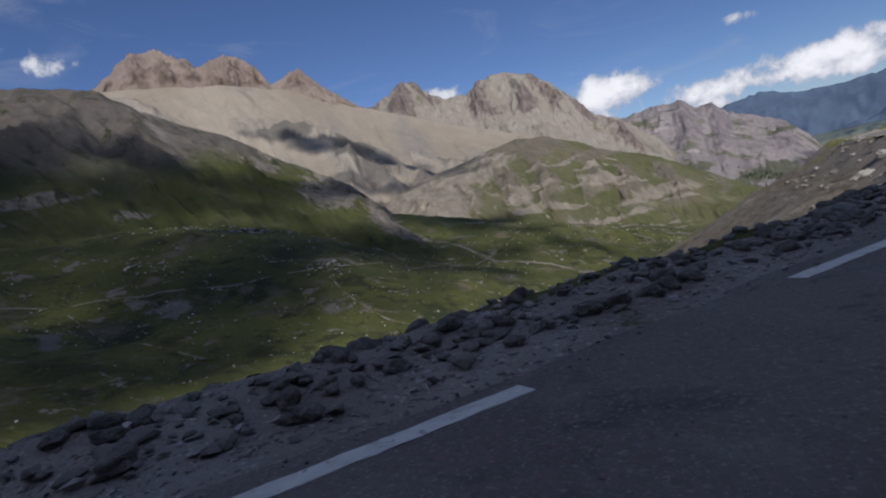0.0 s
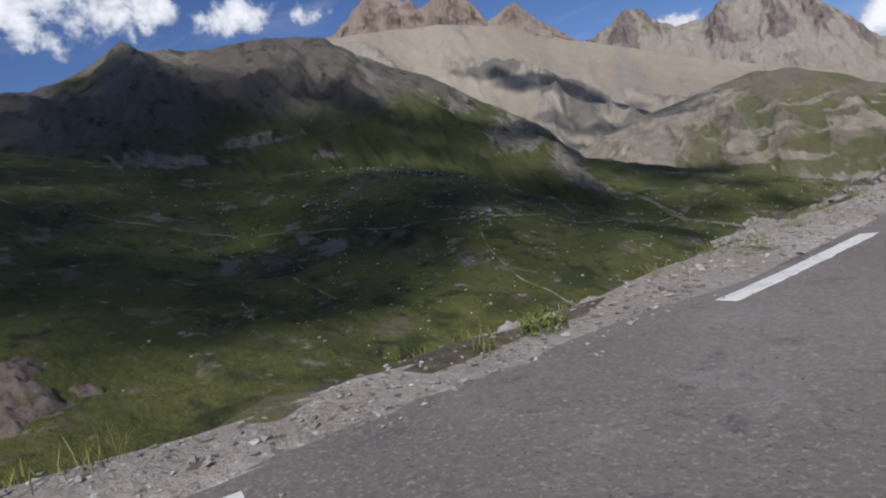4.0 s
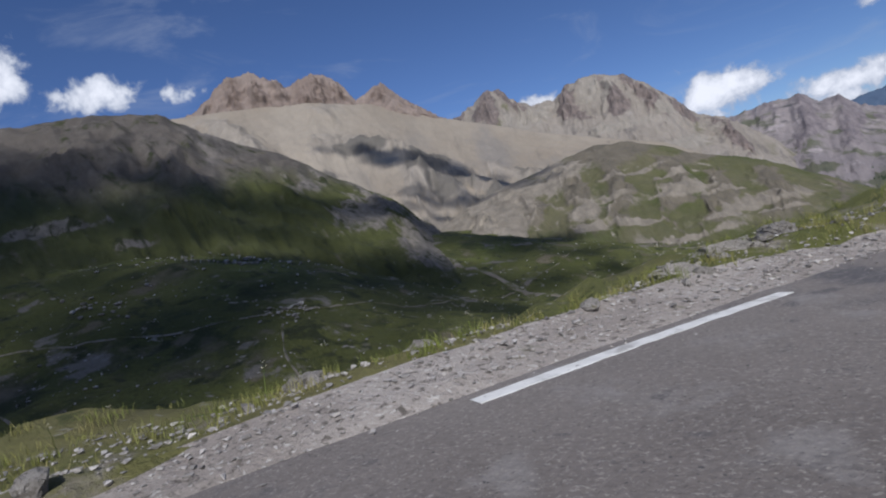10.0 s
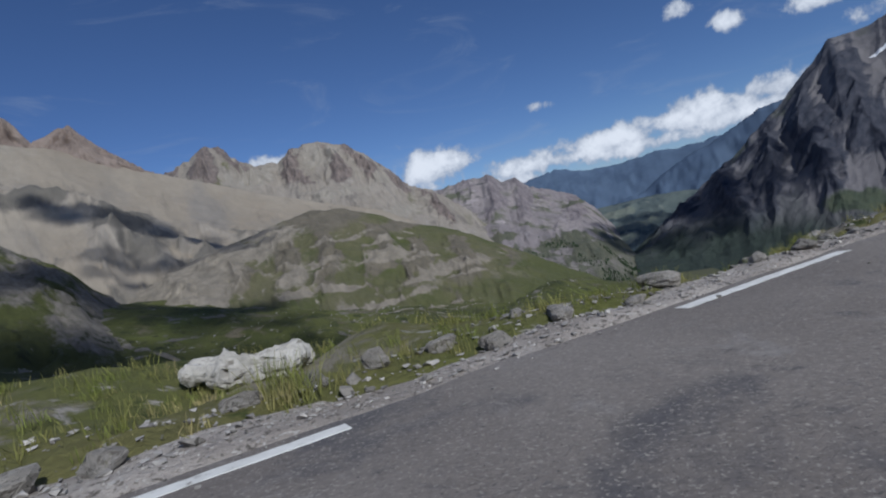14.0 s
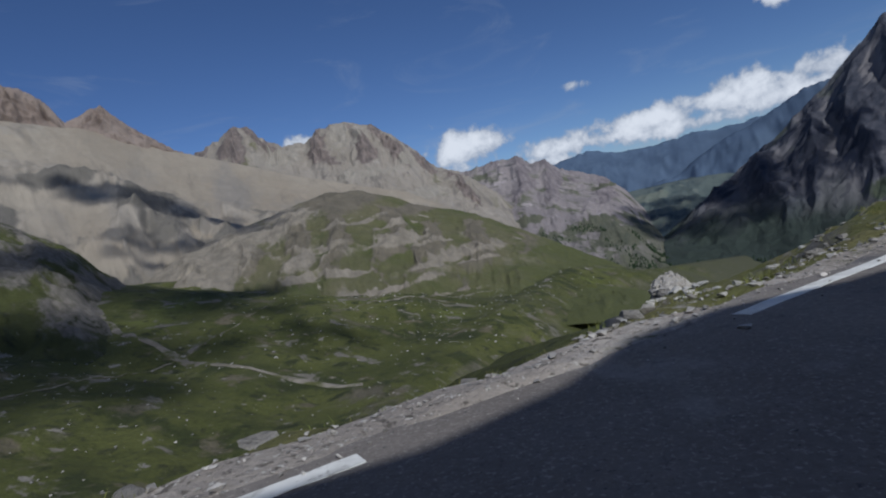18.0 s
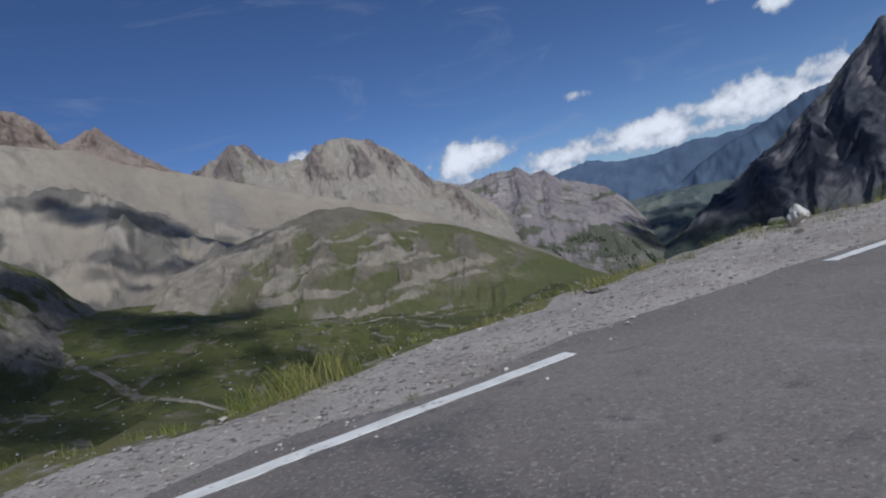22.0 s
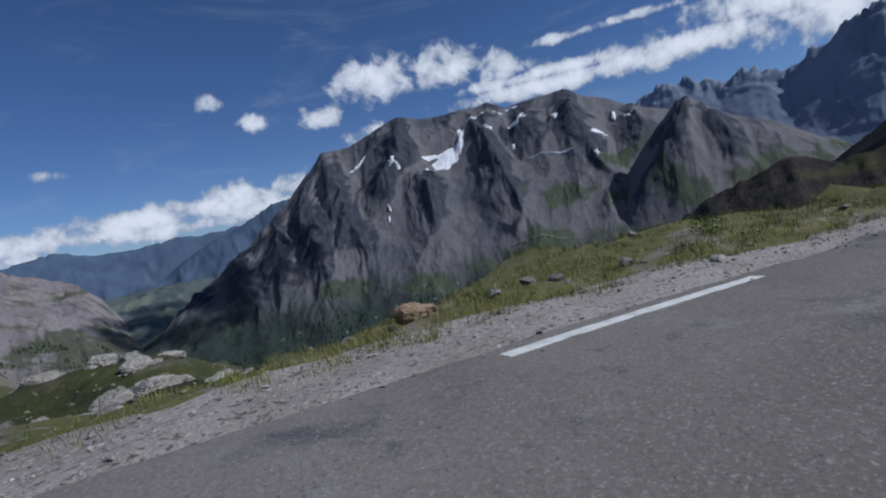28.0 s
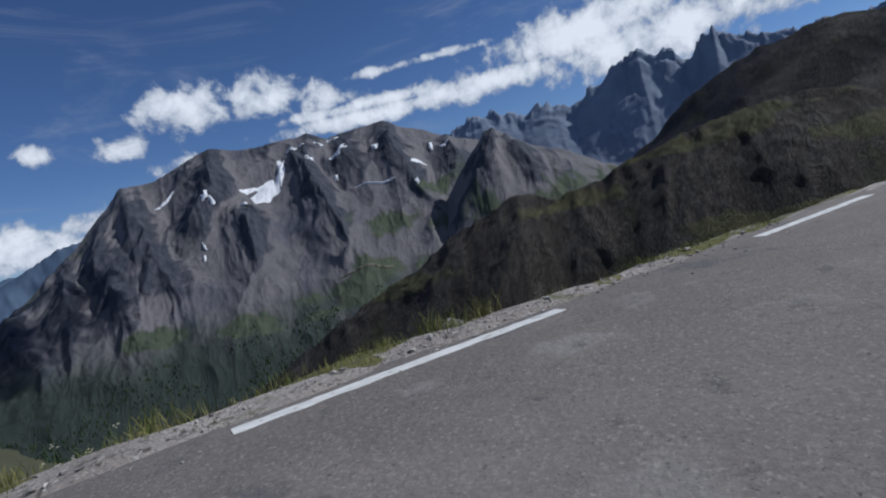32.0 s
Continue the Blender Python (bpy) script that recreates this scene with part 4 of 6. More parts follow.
shoulder = Mountain(rows3([(-40, -3.6), (-36, -2.0), (-31, 0.0), (-27, 1.3), (-23, 2.4), (-20, 3.0), (-17.6, 3.5), (-16.1, 3.8), (-13.8, 4.2), (-10.6, 3.8), (-7.3, 2.5), (-5.2, 1.2), (0.4, -0.9), (5.6, -4.0), (10.7, -7.2), (15.6, -10), (20, -12.5)], 1250),
                    rows3([(-40, -5), (-31, -5.2), (-23, -6.5), (-12.6, -9.5), (-1.6, -13.5), (10, -14), (20, -15)], 560), 1.05,
                    [[(-33, -1.4), (-32, -3.4)], [(-28, 0.6), (-27, -1.4), (-28, -3.6)], [(-23.5, 1.6), (-22, -0.6), (-23, -4)], [(-18, 2.6), (-17, 0), (-19, -3)], [(-13, 2), (-13, -1), (-15, -4.5)], [(-8, 1), (-7.5, -1.5), (-10, -5)], [(-4, -0.5), (-4, -3), (-7, -7)], [(1, -2), (1, -5), (-2, -9)], [(6, -5), (5, -8)]], 2.6, 13.0, 0, 0.034, 0.5, 0.008,
                    ((-33, 0.0, 9.0, 6.0), (-24, 1.2, 7.5, 3.6), (-18.5, 2.6, 3.0, 1.6), (-26, -2.4, 6.5, 2.2), (-17.5, -1.6, 4.0, 1.5), (-7.7, -2.2, 4.5, 1.0), (-1.1, -4.9, 4.0, 0.8), (-9.0, -6.8, 5, 0.5), (-12, 0.6, 3.5, 0.35), (-7, -0.6, 3.0, 0.3), (-9, -2.2, 3.5, 0.4), (-15, -1.5, 3, 0.4), (-4, -3.2, 2.6, 0.3), (-12, -4.4, 4, 0.35), (-5, -5.6, 3, 0.3), (-17, -4, 3, 0.4), (0, -6, 2.5, 0.25), (-2, -8.5, 4, 0.25)), 250)
crag_e = Mountain(rows3([(-30, 9), (-25.5, 10.1), (-23.4, 11.0), (-21.5, 12.0), (-20.2, 11.8), (-18.7, 10.2), (-17.3, 9.6), (-15.2, 9.4), (-13.8, 10.4), (-12.4, 10.7), (-10.8, 10.6), (-8.2, 9.9), (-6.5, 8.6), (-4.9, 7.2), (-2.8, 4.6), (0.0, 3.2), (3, 0.4), (6, -3.2)], 3000),
                  rows3([(-30, 4), (-20, 4), (-10, 1), (0, -3), (6, -6)], 2100), 1.5,
                  [[(-21.5, 11.9), (-22.2, 9.5), (-21, 7.5)], [(-20.2, 11.7), (-18, 8.6), (-15.5, 7)], [(-13.8, 10.3), (-14.2, 8), (-12, 6)], [(-8.2, 9.8), (-6.6, 7), (-5.4, 4.2)], [(-10.5, 10.5), (-9.4, 7.4), (-8.2, 5)], [(-5, 7), (-3.6, 4.6), (-2.6, 2.6)], [(-25, 10), (-24, 8)], [(-1, 3), (0, 1), (1.5, -1)]], 1.9, 80.0, 0, 0.05, 0.42, 0.02, ((-17.5, 8.3, 2.6, 1.0), (-11.5, 8.8, 2.2, 1.2), (-10, 5.2, 5, 0.5), (-4, 2, 3, 0.6)), 300)
crag_f = Mountain(rows3([(-6, 2), (-2, 3.0), (0.3, 3.4), (3.4, 3.8), (4.6, 3.6), (5.5, 3.9), (6.3, 3.2), (6.9, 2.7), (7.6, 2.7), (8.3, 2.9), (9.3, 1.7), (11.5, 0.7), (13.9, -0.4), (15.5, -2.2, 3600), (17, -4.6, 3200), (19, -7.4, 2800), (22, -9.5, 2400), (30, -13.4, 2000)], 3800),
                  rows3([(-6, -4), (0, -6, 2200), (8, -9, 1900), (14, -11, 1650), (20, -12.6, 1550), (24, -13.6, 1500), (30, -15, 1500)], 2400), 1.3,
                  [[(5.5, 3.8), (6, 1.2), (4.6, -1.5)], [(8.3, 2.8), (9, 0.8), (8, -2)], [(3.4, 3.7), (2.4, 1.2)], [(13.5, -0.2), (13.8, -1.8), (12, -3.6)], [(0.5, 3.2), (-0.6, 1)], [(10.5, 1), (11, -1)]], 1.6, 24.0, 0, 0.03, 0.4, 0.016, ((10, -4.8, 6, 0.9), (15, -6.4, 4, 1.0), (4, -3, 4, 0.7), (13.5, -1.1, 2.2, 0.4)), 400)
far_ridge = Mountain(rows3([(2, 1.0), (8, 1.8), (11.1, 2.4), (12.6, 2.6), (15, 1.8), (18.5, 1.6), (22, 2.0), (24.5, 1.8), (28.1, 2.1), (30.3, 2.4), (34, 3), (45, 3)], 4880),
                     rows3([(2, -8), (45, -8)], 4300), 1.0, (), 2.0, 14.0, 14, 0.015, 0.5, 0.012, (), 500)
far_valley = Mountain(rows3([(8, -2.4), (14, -2.2), (18, -2.1), (22, -2.0), (30, -2.0)], 4150), rows3([(8, -9, 2300), (14, -9, 2300), (18, -8.5, 2400), (22, -8.5, 2600), (30, -9, 2800)], 2400), 1.0, (), 3.0, 20.0, 8, 0.03, 0.5, 0.004, ((17.5, -3.4, 1.6, 0.35), (18.5, -4.8, 1.8, 0.4), (16.5, -6, 2, 0.5)), 510)
blue_ridge = Mountain(rows3([(12, -5), (15, -3.4), (17.8, -2.0), (20.4, -1.5), (23.2, 0.2), (25.8, 1.2), (28.1, 2.0), (31, 3.4), (36, 4), (45, 4)], 4250),
                      rows3([(12, -8), (45, -8)], 3700), 1.0, (), 2.2, 26.0, 12, 0.02, 0.5, 0.015, (), 520)
dark_peak = Mountain(rows3([(18.0, -7.4, 2600), (21.3, -5.0, 2800), (27.7, -0.6, 3300), (32.5, 3.1, 3700), (34.8, 5.4, 3900), (36.9, 7.5, 4050), (38.4, 7.4), (40.3, 7.7), (42.6, 8.8), (44.8, 9.5), (46.8, 8.9), (49.2, 8.7), (51.9, 8.9), (54.0, 9.1), (55.8, 8.1), (58.6, 8.4), (61.5, 8.6), (63.5, 7.5), (66.3, 6.3), (69, 5.0), (72, 4), (78, 1.5), (84, -2), (92, -5)], 4200),
                     rows3([(18.0, -10, 1900), (28.4, -13.5, 1600), (42, -13.5), (56, -13), (70, -13), (92, -13)], 1500), 1.7,
                     [[(36.8, 7.3), (37.6, 3.4), (39.0, -1.0), (40.6, -5.6)], [(44.5, 9.2), (44.1, 5.3), (41.9, 2.5), (40.8, 0)], [(54, 9), (52.2, 6), (53.6, 2.8), (55.2, -1.0), (56.0, -3.6)], [(61.5, 8.3), (62.0, 5.0), (63.4, 1), (65, -2)], [(45.5, 2.6), (46.8, 0.8), (47.2, -3)], [(34.6, 5), (33.8, 2.1), (35.3, -3.0), (36, -6)], [(31, 1.6), (31, -2), (32.4, -6)], [(57.5, 8), (57.3, 5.6), (58.4, 3)], [(66.3, 6), (67.5, 2.5), (68, -0.5)], [(27, -1.4), (27.5, -4.5), (29, -7)], [(23, -4.4), (24.5, -7)], [(49.5, 8.4), (49.6, 6.8)], [(42.6, 8.6), (41.4, 6)]], 3.4, 175.0, 0, 0.030, 0.5, 0.014,
                     ((54, -6.6, 6, 0.9), (61, -5.6, 5, 1.2), (66, -2.6, 4, 1.4), (45, -7.4, 5, 0.9), (61, -1.5, 3.5, 1.3), (38, -6.6, 3.5, 0.8), (50, -8.2, 5, 0.7), (65, 0.6, 3, 1.0), (57, -8, 5, 0.8)), 600)
cone = Mountain(rows3([(62, -6), (64.5, -2.5), (67.0, 0.6), (70.2, 4.1), (71.2, 5.0), (72.0, 5.3), (73.6, 4.1), (75.6, 2.6), (78.4, 1.0), (81.0, -0.6), (86, -3), (90, -5)], 3000), rows3([(62, -9), (90, -9)], 2000), 1.1,
                [[(72, 5.2), (71, 2), (68, -2), (66, -5)], [(73.5, 4), (75, 1), (75, -3)], [(77.5, 1.2), (79, -2)], [(69, 2), (67, -1)]], 2.6, 110.0, 0, 0.04, 0.5, 0.015, ((76, -3, 6, 2.0),), 700)
back_peaks = Mountain(rows3([(58, 5), (67, 5.2), (68.5, 5.9), (70.4, 6.6), (72.6, 6.5), (74.7, 5.7), (77, 6.1), (78.5, 5.8), (79.9, 4.9), (81.2, 5.8), (84.0, 7.3), (86.6, 8.3), (87.4, 7.6), (87.9, 7.4), (89.0, 7.6), (89.6, 7.2), (90.3, 6.5), (91.2, 7.0), (92.0, 7.7), (92.9, 8.2), (93.6, 7.2), (94.9, 7.3), (96.2, 6.4), (104, 5.5), (112, 6)], 4850),
                      rows3([(58, -2), (112, -2)], 4200), 1.1, [[(86.6, 8.1), (85, 5), (84, 2)], [(92.5, 8), (92, 5), (90, 2)], [(71, 6.5), (71.5, 4)], [(77, 6), (77.5, 4)], [(83, 6.4), (81.5, 4), (80.5, 2)], [(89, 7.4), (88.5, 5)]], 2.2, 18.0, 3, 0.012, 0.4, 0.05, (), 800)
dark_ridge = Mountain(rows3([(78, -5), (83.0, -1.7), (85.9, 0.2), (88.4, 2.2), (91, 3.6), (94.3, 4.7), (97.2, 5.1), (99.4, 5.1), (104, 4.6), (120, 5), (140, 5), (170, 5)], 900), rows3([(78, -10), (100, -9), (170, -4)], 520), 1.1, (), 5.0, 16.0, 10, 0.02, 0.3, 0.02, (), 900)
spur = Mountain(rows3([(54, -13.5), (56, -12), (59.2, -9.4), (62, -8.1), (64.5, -6.9), (66.8, -6.0), (70, -4.7), (72.8, -3.3), (74.6, -2.6), (76.3, -2.1), (77.4, -2.4), (78.4, -2.8), (80.2, -2.5), (81.9, -1.9), (84.5, -1.2), (88.1, -0.6), (90.2, -0.5), (92.1, -0.9), (93.6, -1.6), (95.5, -2.0), (112, -2), (125, -1)], 260), rows3([(54, -17), (80, -13), (100, -9), (125, -6)], 205), 0.85,
                [[(76.3, -2.3), (75.6, -4.5), (74, -8)], [(72.5, -3.6), (71, -6), (69, -9.5)], [(79.4, -2.8), (79.5, -5), (78.4, -8)], [(84.5, -1.4), (83.4, -4), (83, -7)], [(90, -0.8), (88.6, -3), (88, -6)], [(66, -6.5), (64.5, -9)], [(94, -2), (93.4, -4), (93, -6)]], 3.0, 2.6, 3, 0.016, 0.35, 0.025, ((79, -3.2, 2.4, 0.5), (85, -1.7, 4, 0.4), (90.5, -1.0, 3.4, 0.4), (88, -5.6, 3.0, 0.4), (92, -2.6, 2.6, 0.5), (69, -5.6, 2.6, 0.5)), 950)

left_hill.build("mountainside", LEFTHILL, "dark grassy mountainside with grey scree below a pointed top", 560, 130)
scree.build("scree_massif", SCREE, "smooth pale limestone scree slopes above fans and grey hummocks darkened for cloud shadow", 620, 170)
towers.build("rock_towers", REDROCK, "reddish rock towers above the scree", 340, 50)
shoulder.build("shoulder", GRASSROCK, "green mountain shoulder with pale eroded ribs and ravines", 560, 150, caps=((-12.0, 3.6, 6.0, 1.9), (-5, 0.8, 4.0, 0.8)))
crag_e.build("rock_massif", ROCKFACE, "grey limestone massif with steep crags over pale scree", 520, 130)
crag_f.build("crag", CRAGROCK, "low grey crag ridge above the valley", 360, 110)
# These two ridges carry their haze in the base colour.
far_ridge.build("far_ridge", HAZEROCK, "ridges far down the valley, blue haze in their colour", 240, 30)
far_valley.build("far_valley", HAZEMEADOW, "valley floor with pale fields far below, haze in its colour", 200, 60, "valley")
blue_ridge.build("blue_ridge", HAZEROCK, "ridge down the valley, dark blue haze in its colour", 220, 30)
dark_peak.build("dark_mountain", SHADEDSLATE, "slaty mountain toned dark blue for haze and shade, with rock ribs, scree fans and snow patches", 860, 250)
cone.build("dark_cone", SHADEDSLATE, "conical peak toned dark for haze and shade beside the snowy mountain", 240, 80)
back_peaks.build("back_peaks", HAZEPEAK, "jagged peaks far behind, blue haze in their colour", 420, 50)
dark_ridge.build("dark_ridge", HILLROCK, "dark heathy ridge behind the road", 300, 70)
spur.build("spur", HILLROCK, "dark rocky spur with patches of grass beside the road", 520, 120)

# ================= clouds out of view, added to cast shade on the slopes ===
def build_shade_cloud(name, centre, size, seed, label, heaps):
    """A lumpy cumulus: many overlapping heaps on a flat base."""
    rng = random.Random(seed)
    bm = bmesh.new()
    for i in range(heaps):
        a, r = rng.uniform(0, 6.283), math.sqrt(rng.random())
        k = (1.05 - 0.6 * r) * rng.uniform(0.7, 1.1)
        at = Vector((math.cos(a) * r * size[0], math.sin(a) * r * size[1], k * size[2] * 0.35))
        m = Matrix.Translation(at) @ Matrix.Diagonal((size[0] * 0.30 * k, size[1] * 0.30 * k, size[2] * 0.5 * k, 1))
        bmesh.ops.create_icosphere(bm, subdivisions=3, radius=1.0, matrix=m)
    co = np.array([v.co for v in bm.verts])
    push = fbm(co / (size[0] * 0.16), 4, seed=seed) * size[0] * 0.06
    for v, p in zip(bm.verts, push):
        v.co += v.normal * p
    me = bpy.data.meshes.new(name)
    bm.to_mesh(me)
    bm.free()
    me.materials.append(VAPOUR)
    ob = tagged(new(name, me), label, "cloud", "", "structure")
    ob.location = centre
    return ob


def over(x, y, z, up):
    """The place at a height above (x, y, z) on the way to the sun."""
    w = bearing(SUN_BEARING, SUN_HEIGHT)
    return Vector((x, y, z)) + w * (up / w.z)


build_shade_cloud("cloud", over(-720, 40, 60, 2400), (560, 400, 150), 3, "unseen broad white cloud added so that its shadow lies on the mountainside", 60)
build_shade_cloud("cloud", over(1270, 2400, 0, 2400), (430, 620, 150), 41, "unseen broad white cloud added to shade the flank of the snowy mountain", 60)
build_shade_cloud("cloud", over(-350, -10, -20, 2300), (150, 200, 90), 57, "unseen broad white cloud added to shade the western meadow", 34)
build_shade_cloud("cloud", over(800, -60, 40, 2100), (230, 170, 80), 63, "unseen white cloud added to shade the heathy ridge", 26)
build_shade_cloud("cloud", over(-280, 310, -40, 2200), (150, 160, 80), 8, "unseen white cloud added to shade the meadow", 22)
build_shade_cloud("cloud", over(-370, 490, 10, 2200), (260, 170, 80), 23, "unseen white cloud added to shade the ravine", 30)
build_shade_cloud("cloud", over(-130, 450, -85, 1700), (75, 45, 30), 31, "unseen small white cloud added to shade a spot of the meadow", 14)
build_shade_cloud("cloud", over(-760, 1330, 160, 2000), (360, 80, 80), 15, "unseen long white cloud added to shade the scree", 24)
build_shade_cloud("cloud", over(-540, 1080, 50, 1900), (230, 130, 80), 19, "unseen ragged white cloud added to shade the hummocks", 16)


# ================= white edge line =================
def build_dashes():
    """Broken white edge line: three metres of paint in about every six and a half, starts fitted to the camera's view.
    """
    marks = [(0.0, -1.25), (1.0, 0.45), (2.0, -2.9), (2.0, 3.25), (3.0, 0.0), (4.0, -2.85), (4.0, 3.75), (7.0, -2.45), (7.0, 3.5), (8.0, 0.4), (9.0, -2.4), (9.0, 3.75), (10.0, 1.5), (11.0, -0.35), (12.0, -2.95), (12.0, 3.85), (13.0, 0.85), (14.0, -2.1), (14.0, 4.3), (17.0, 0.85), (18.0, -2.25), (18.0, 4.0), (19.0, 1.05), (20.0, -1.65), (20.0, 4.75), (21.0, 1.95), (22.0, -0.45), (23.0, 3.4), (25.0, -2.35), (25.0, 4.05), (28.0, 2.1), (30.0, -2.1), (30.0, 4.15), (32.0, 0.2), (32.0, 6.5)]
    tails = [s_at(t) + d for t, d in marks]
    starts = []
    for a, b in zip(tails[:-1], tails[1:]):
        n = max(1, round((b - a) / 6.5))
        starts += [a + (b - a) * k / n for k in range(n)]
    starts += [tails[-1] + 6.5 * k for k in range(14)]
    starts = [tails[0] - 6.5 * k for k in range(5, 0, -1)] + starts
    line = tagged(new("edge_line"), "broken white painted edge line, worn", "road marking", "", "structure")
    rng = random.Random(4)
    for a in starts:
        s = np.linspace(a, a + 3.0, 25)
        w = np.interp(s, S, EDGE)
        rows = []
        for off, dz in ((-0.085, 0.001), (-0.08, 0.005), (0.08, 0.005), (0.085, 0.001)):
            wob = np.array([rng.uniform(-0.008, 0.008) for _ in s])
            p = road_point(s, w + off + wob)
            p[:, 2] = [on_road(a, b) + dz for a, b, _ in p]
            rows.append(p)
        pts = np.stack(rows, 1)
        part("dash", mesh_from("dash", pts.reshape(-1, 3), grid_faces(25, 4), PAINT, False), line)
    # a square painted mark beside the line
    a = s_at(23.0) + 3.32
    s = np.linspace(a - 0.2, a + 0.2, 5)
    pts = np.stack([road_point(s + d * 0.14, 3.36 + d * 0.2, z) for d, z in ((-1, 0.001), (-0.96, 0.005), (0.96, 0.005), (1, 0.001))], 1)
    pts[:, :, 2] = [[on_road(x, y) + dz for (x, y, _), dz in zip(row, (0.001, 0.005, 0.005, 0.001))] for row in pts]
    tagged(new("painted_mark", mesh_from("painted_mark", pts.reshape(-1, 3), grid_faces(5, 4), PAINT, False)), "white painted square beside the edge line", "road marking", "", "structure")


# ================= ground heights for things =================
def object_height(obname):
    """A finder of the height of one mesh under a point, by its triangles."""
    from mathutils.bvhtree import BVHTree
    me = bpy.data.objects[obname].data
    tree = BVHTree.FromPolygons([v.co for v in me.vertices], [tuple(p.vertices) for p in me.polygons])

    def find(x, y):
        hit = tree.ray_cast(Vector((x, y, 900)), Vector((0, 0, -1)))
        return hit[0].z if hit[0] else -1e9
    return find


on_verge, on_slope, on_road, on_ground = (object_height(n) for n in ("verge", "slope", "road", "ground"))


build_dashes()


def ground_z(x, y):
    return max(on_verge(x, y), on_slope(x, y), on_road(x, y), on_ground(x, y))


def spot(t, d_along, w):
    p = road_point(s_at(t) + d_along, w)
    return Vector((p[0], p[1], ground_z(p[0], p[1])))


# ================= rocks =================
def rock_mesh(name, seed, size, points=22, material=None, flat=0.75, fine=0):
    """An angular stone: the hull of scattered points, with chipped edges."""
    rng = random.Random(seed)
    bm = bmesh.new()
    for i in range(points):
        v = Vector((rng.gauss(0, 1), rng.gauss(0, 1), rng.gauss(0, 1))).normalized()
        v *= rng.uniform(0.82, 1.1)
        bm.verts.new((v.x * size[0] / 2, v.y * size[1] / 2, (v.z * flat + 0.25) * size[2] / 2))
    res = bmesh.ops.convex_hull(bm, input=bm.verts[:])
    bmesh.ops.delete(bm, geom=[g for g in res["geom_interior"] if isinstance(g, bmesh.types.BMVert)], context="VERTS")
    if fine:
        bmesh.ops.bevel(bm, geom=bm.edges[:], offset=min(size) * 0.05, segments=1, affect="EDGES", clamp_overlap=True)
        bmesh.ops.triangulate(bm, faces=bm.faces[:])
        for k in range(fine):
            bmesh.ops.subdivide_edges(bm, edges=bm.edges[:], cuts=1, use_grid_fill=True)
        bm.normal_update()
        # broken faces: everything beyond a few planes is struck off
        for k in range(7):
            n = Vector((rng.gauss(0, 1), rng.gauss(0, 1), rng.gauss(0, 0.8))).normalized()
            far = max(v.co.dot(n) for v in bm.verts) * rng.uniform(0.62, 0.9)
            for v in bm.verts:
                d = v.co.dot(n) - far
                if d > 0:
                    v.co -= n * d * 0.92
        bm.normal_update()
        co = np.array([v.co for v in bm.verts])
        push = fbm(co / (max(size) * 0.26), 5, ridged=True, seed=seed, gain=0.6) * max(size) * 0.045
        for v, p in zip(bm.verts, push):
            v.co += v.normal * p
    me = bpy.data.meshes.new(name)
    bm.to_mesh(me)
    bm.free()
    me.materials.append(material or STONE)
    return me


BLOCKS = [rock_mesh("block", 160 + k, (1, 0.8, 0.7), 20, STONE, 0.9, 2) for k in range(7)]


def crag_mesh(seed):
    """A craggy body of bedrock: stepped beds cut by leaning joints."""
    rng = random.Random(seed)
    bm = bmesh.new()
    bmesh.ops.create_icosphere(bm, subdivisions=5, radius=0.5)
    co = np.array([v.co for v in bm.verts])
    way = co / np.linalg.norm(co, axis=1, keepdims=True)
    p = way * 1.3 + seed
    size = 0.5 * (1 + 0.30 * fbm(p, 3, seed=seed) + 0.16 * fbm(p * 2.4, 4, ridged=True, seed=seed + 1, gain=0.6))
    co = way * size[:, None]
    for k in range(9):
        n = np.array((rng.gauss(0, 1), rng.gauss(0, 1), rng.gauss(0.2, 0.6)))
        n /= np.linalg.norm(n)
        d = co @ n - (co @ n).max() * rng.uniform(0.55, 0.85)
        co = co - np.clip(d, 0, None)[:, None] * n * 0.9
    tilt = np.array((rng.uniform(-0.3, 0.3), rng.uniform(-0.3, 0.3), 1.0))
    beds = (co @ tilt) * 9 + 0.6 * fbm(co * 3, 2, seed=seed + 5)
    step = np.abs(beds - np.round(beds)) * 2
    crack = np.clip(0.16 - np.abs(fbm(co * 2.6 + 4, 2, seed=seed + 7)), 0, 1) / 0.16
    co = co * (1 - 0.05 * (1 - step) ** 3 - 0.09 * crack - 0.02 * fbm(co * 14, 3, ridged=True, seed=seed + 8))[:, None]
    for v, c in zip(bm.verts, co):
        v.co = (c[0], c[1], c[2] * 0.8 + 0.06)
    me = bpy.data.meshes.new("body")
    bm.to_mesh(me)
    bm.free()
    me.materials.append(STONE)
    return me


CRAGS = [crag_mesh(700 + 13 * k) for k in range(7)]


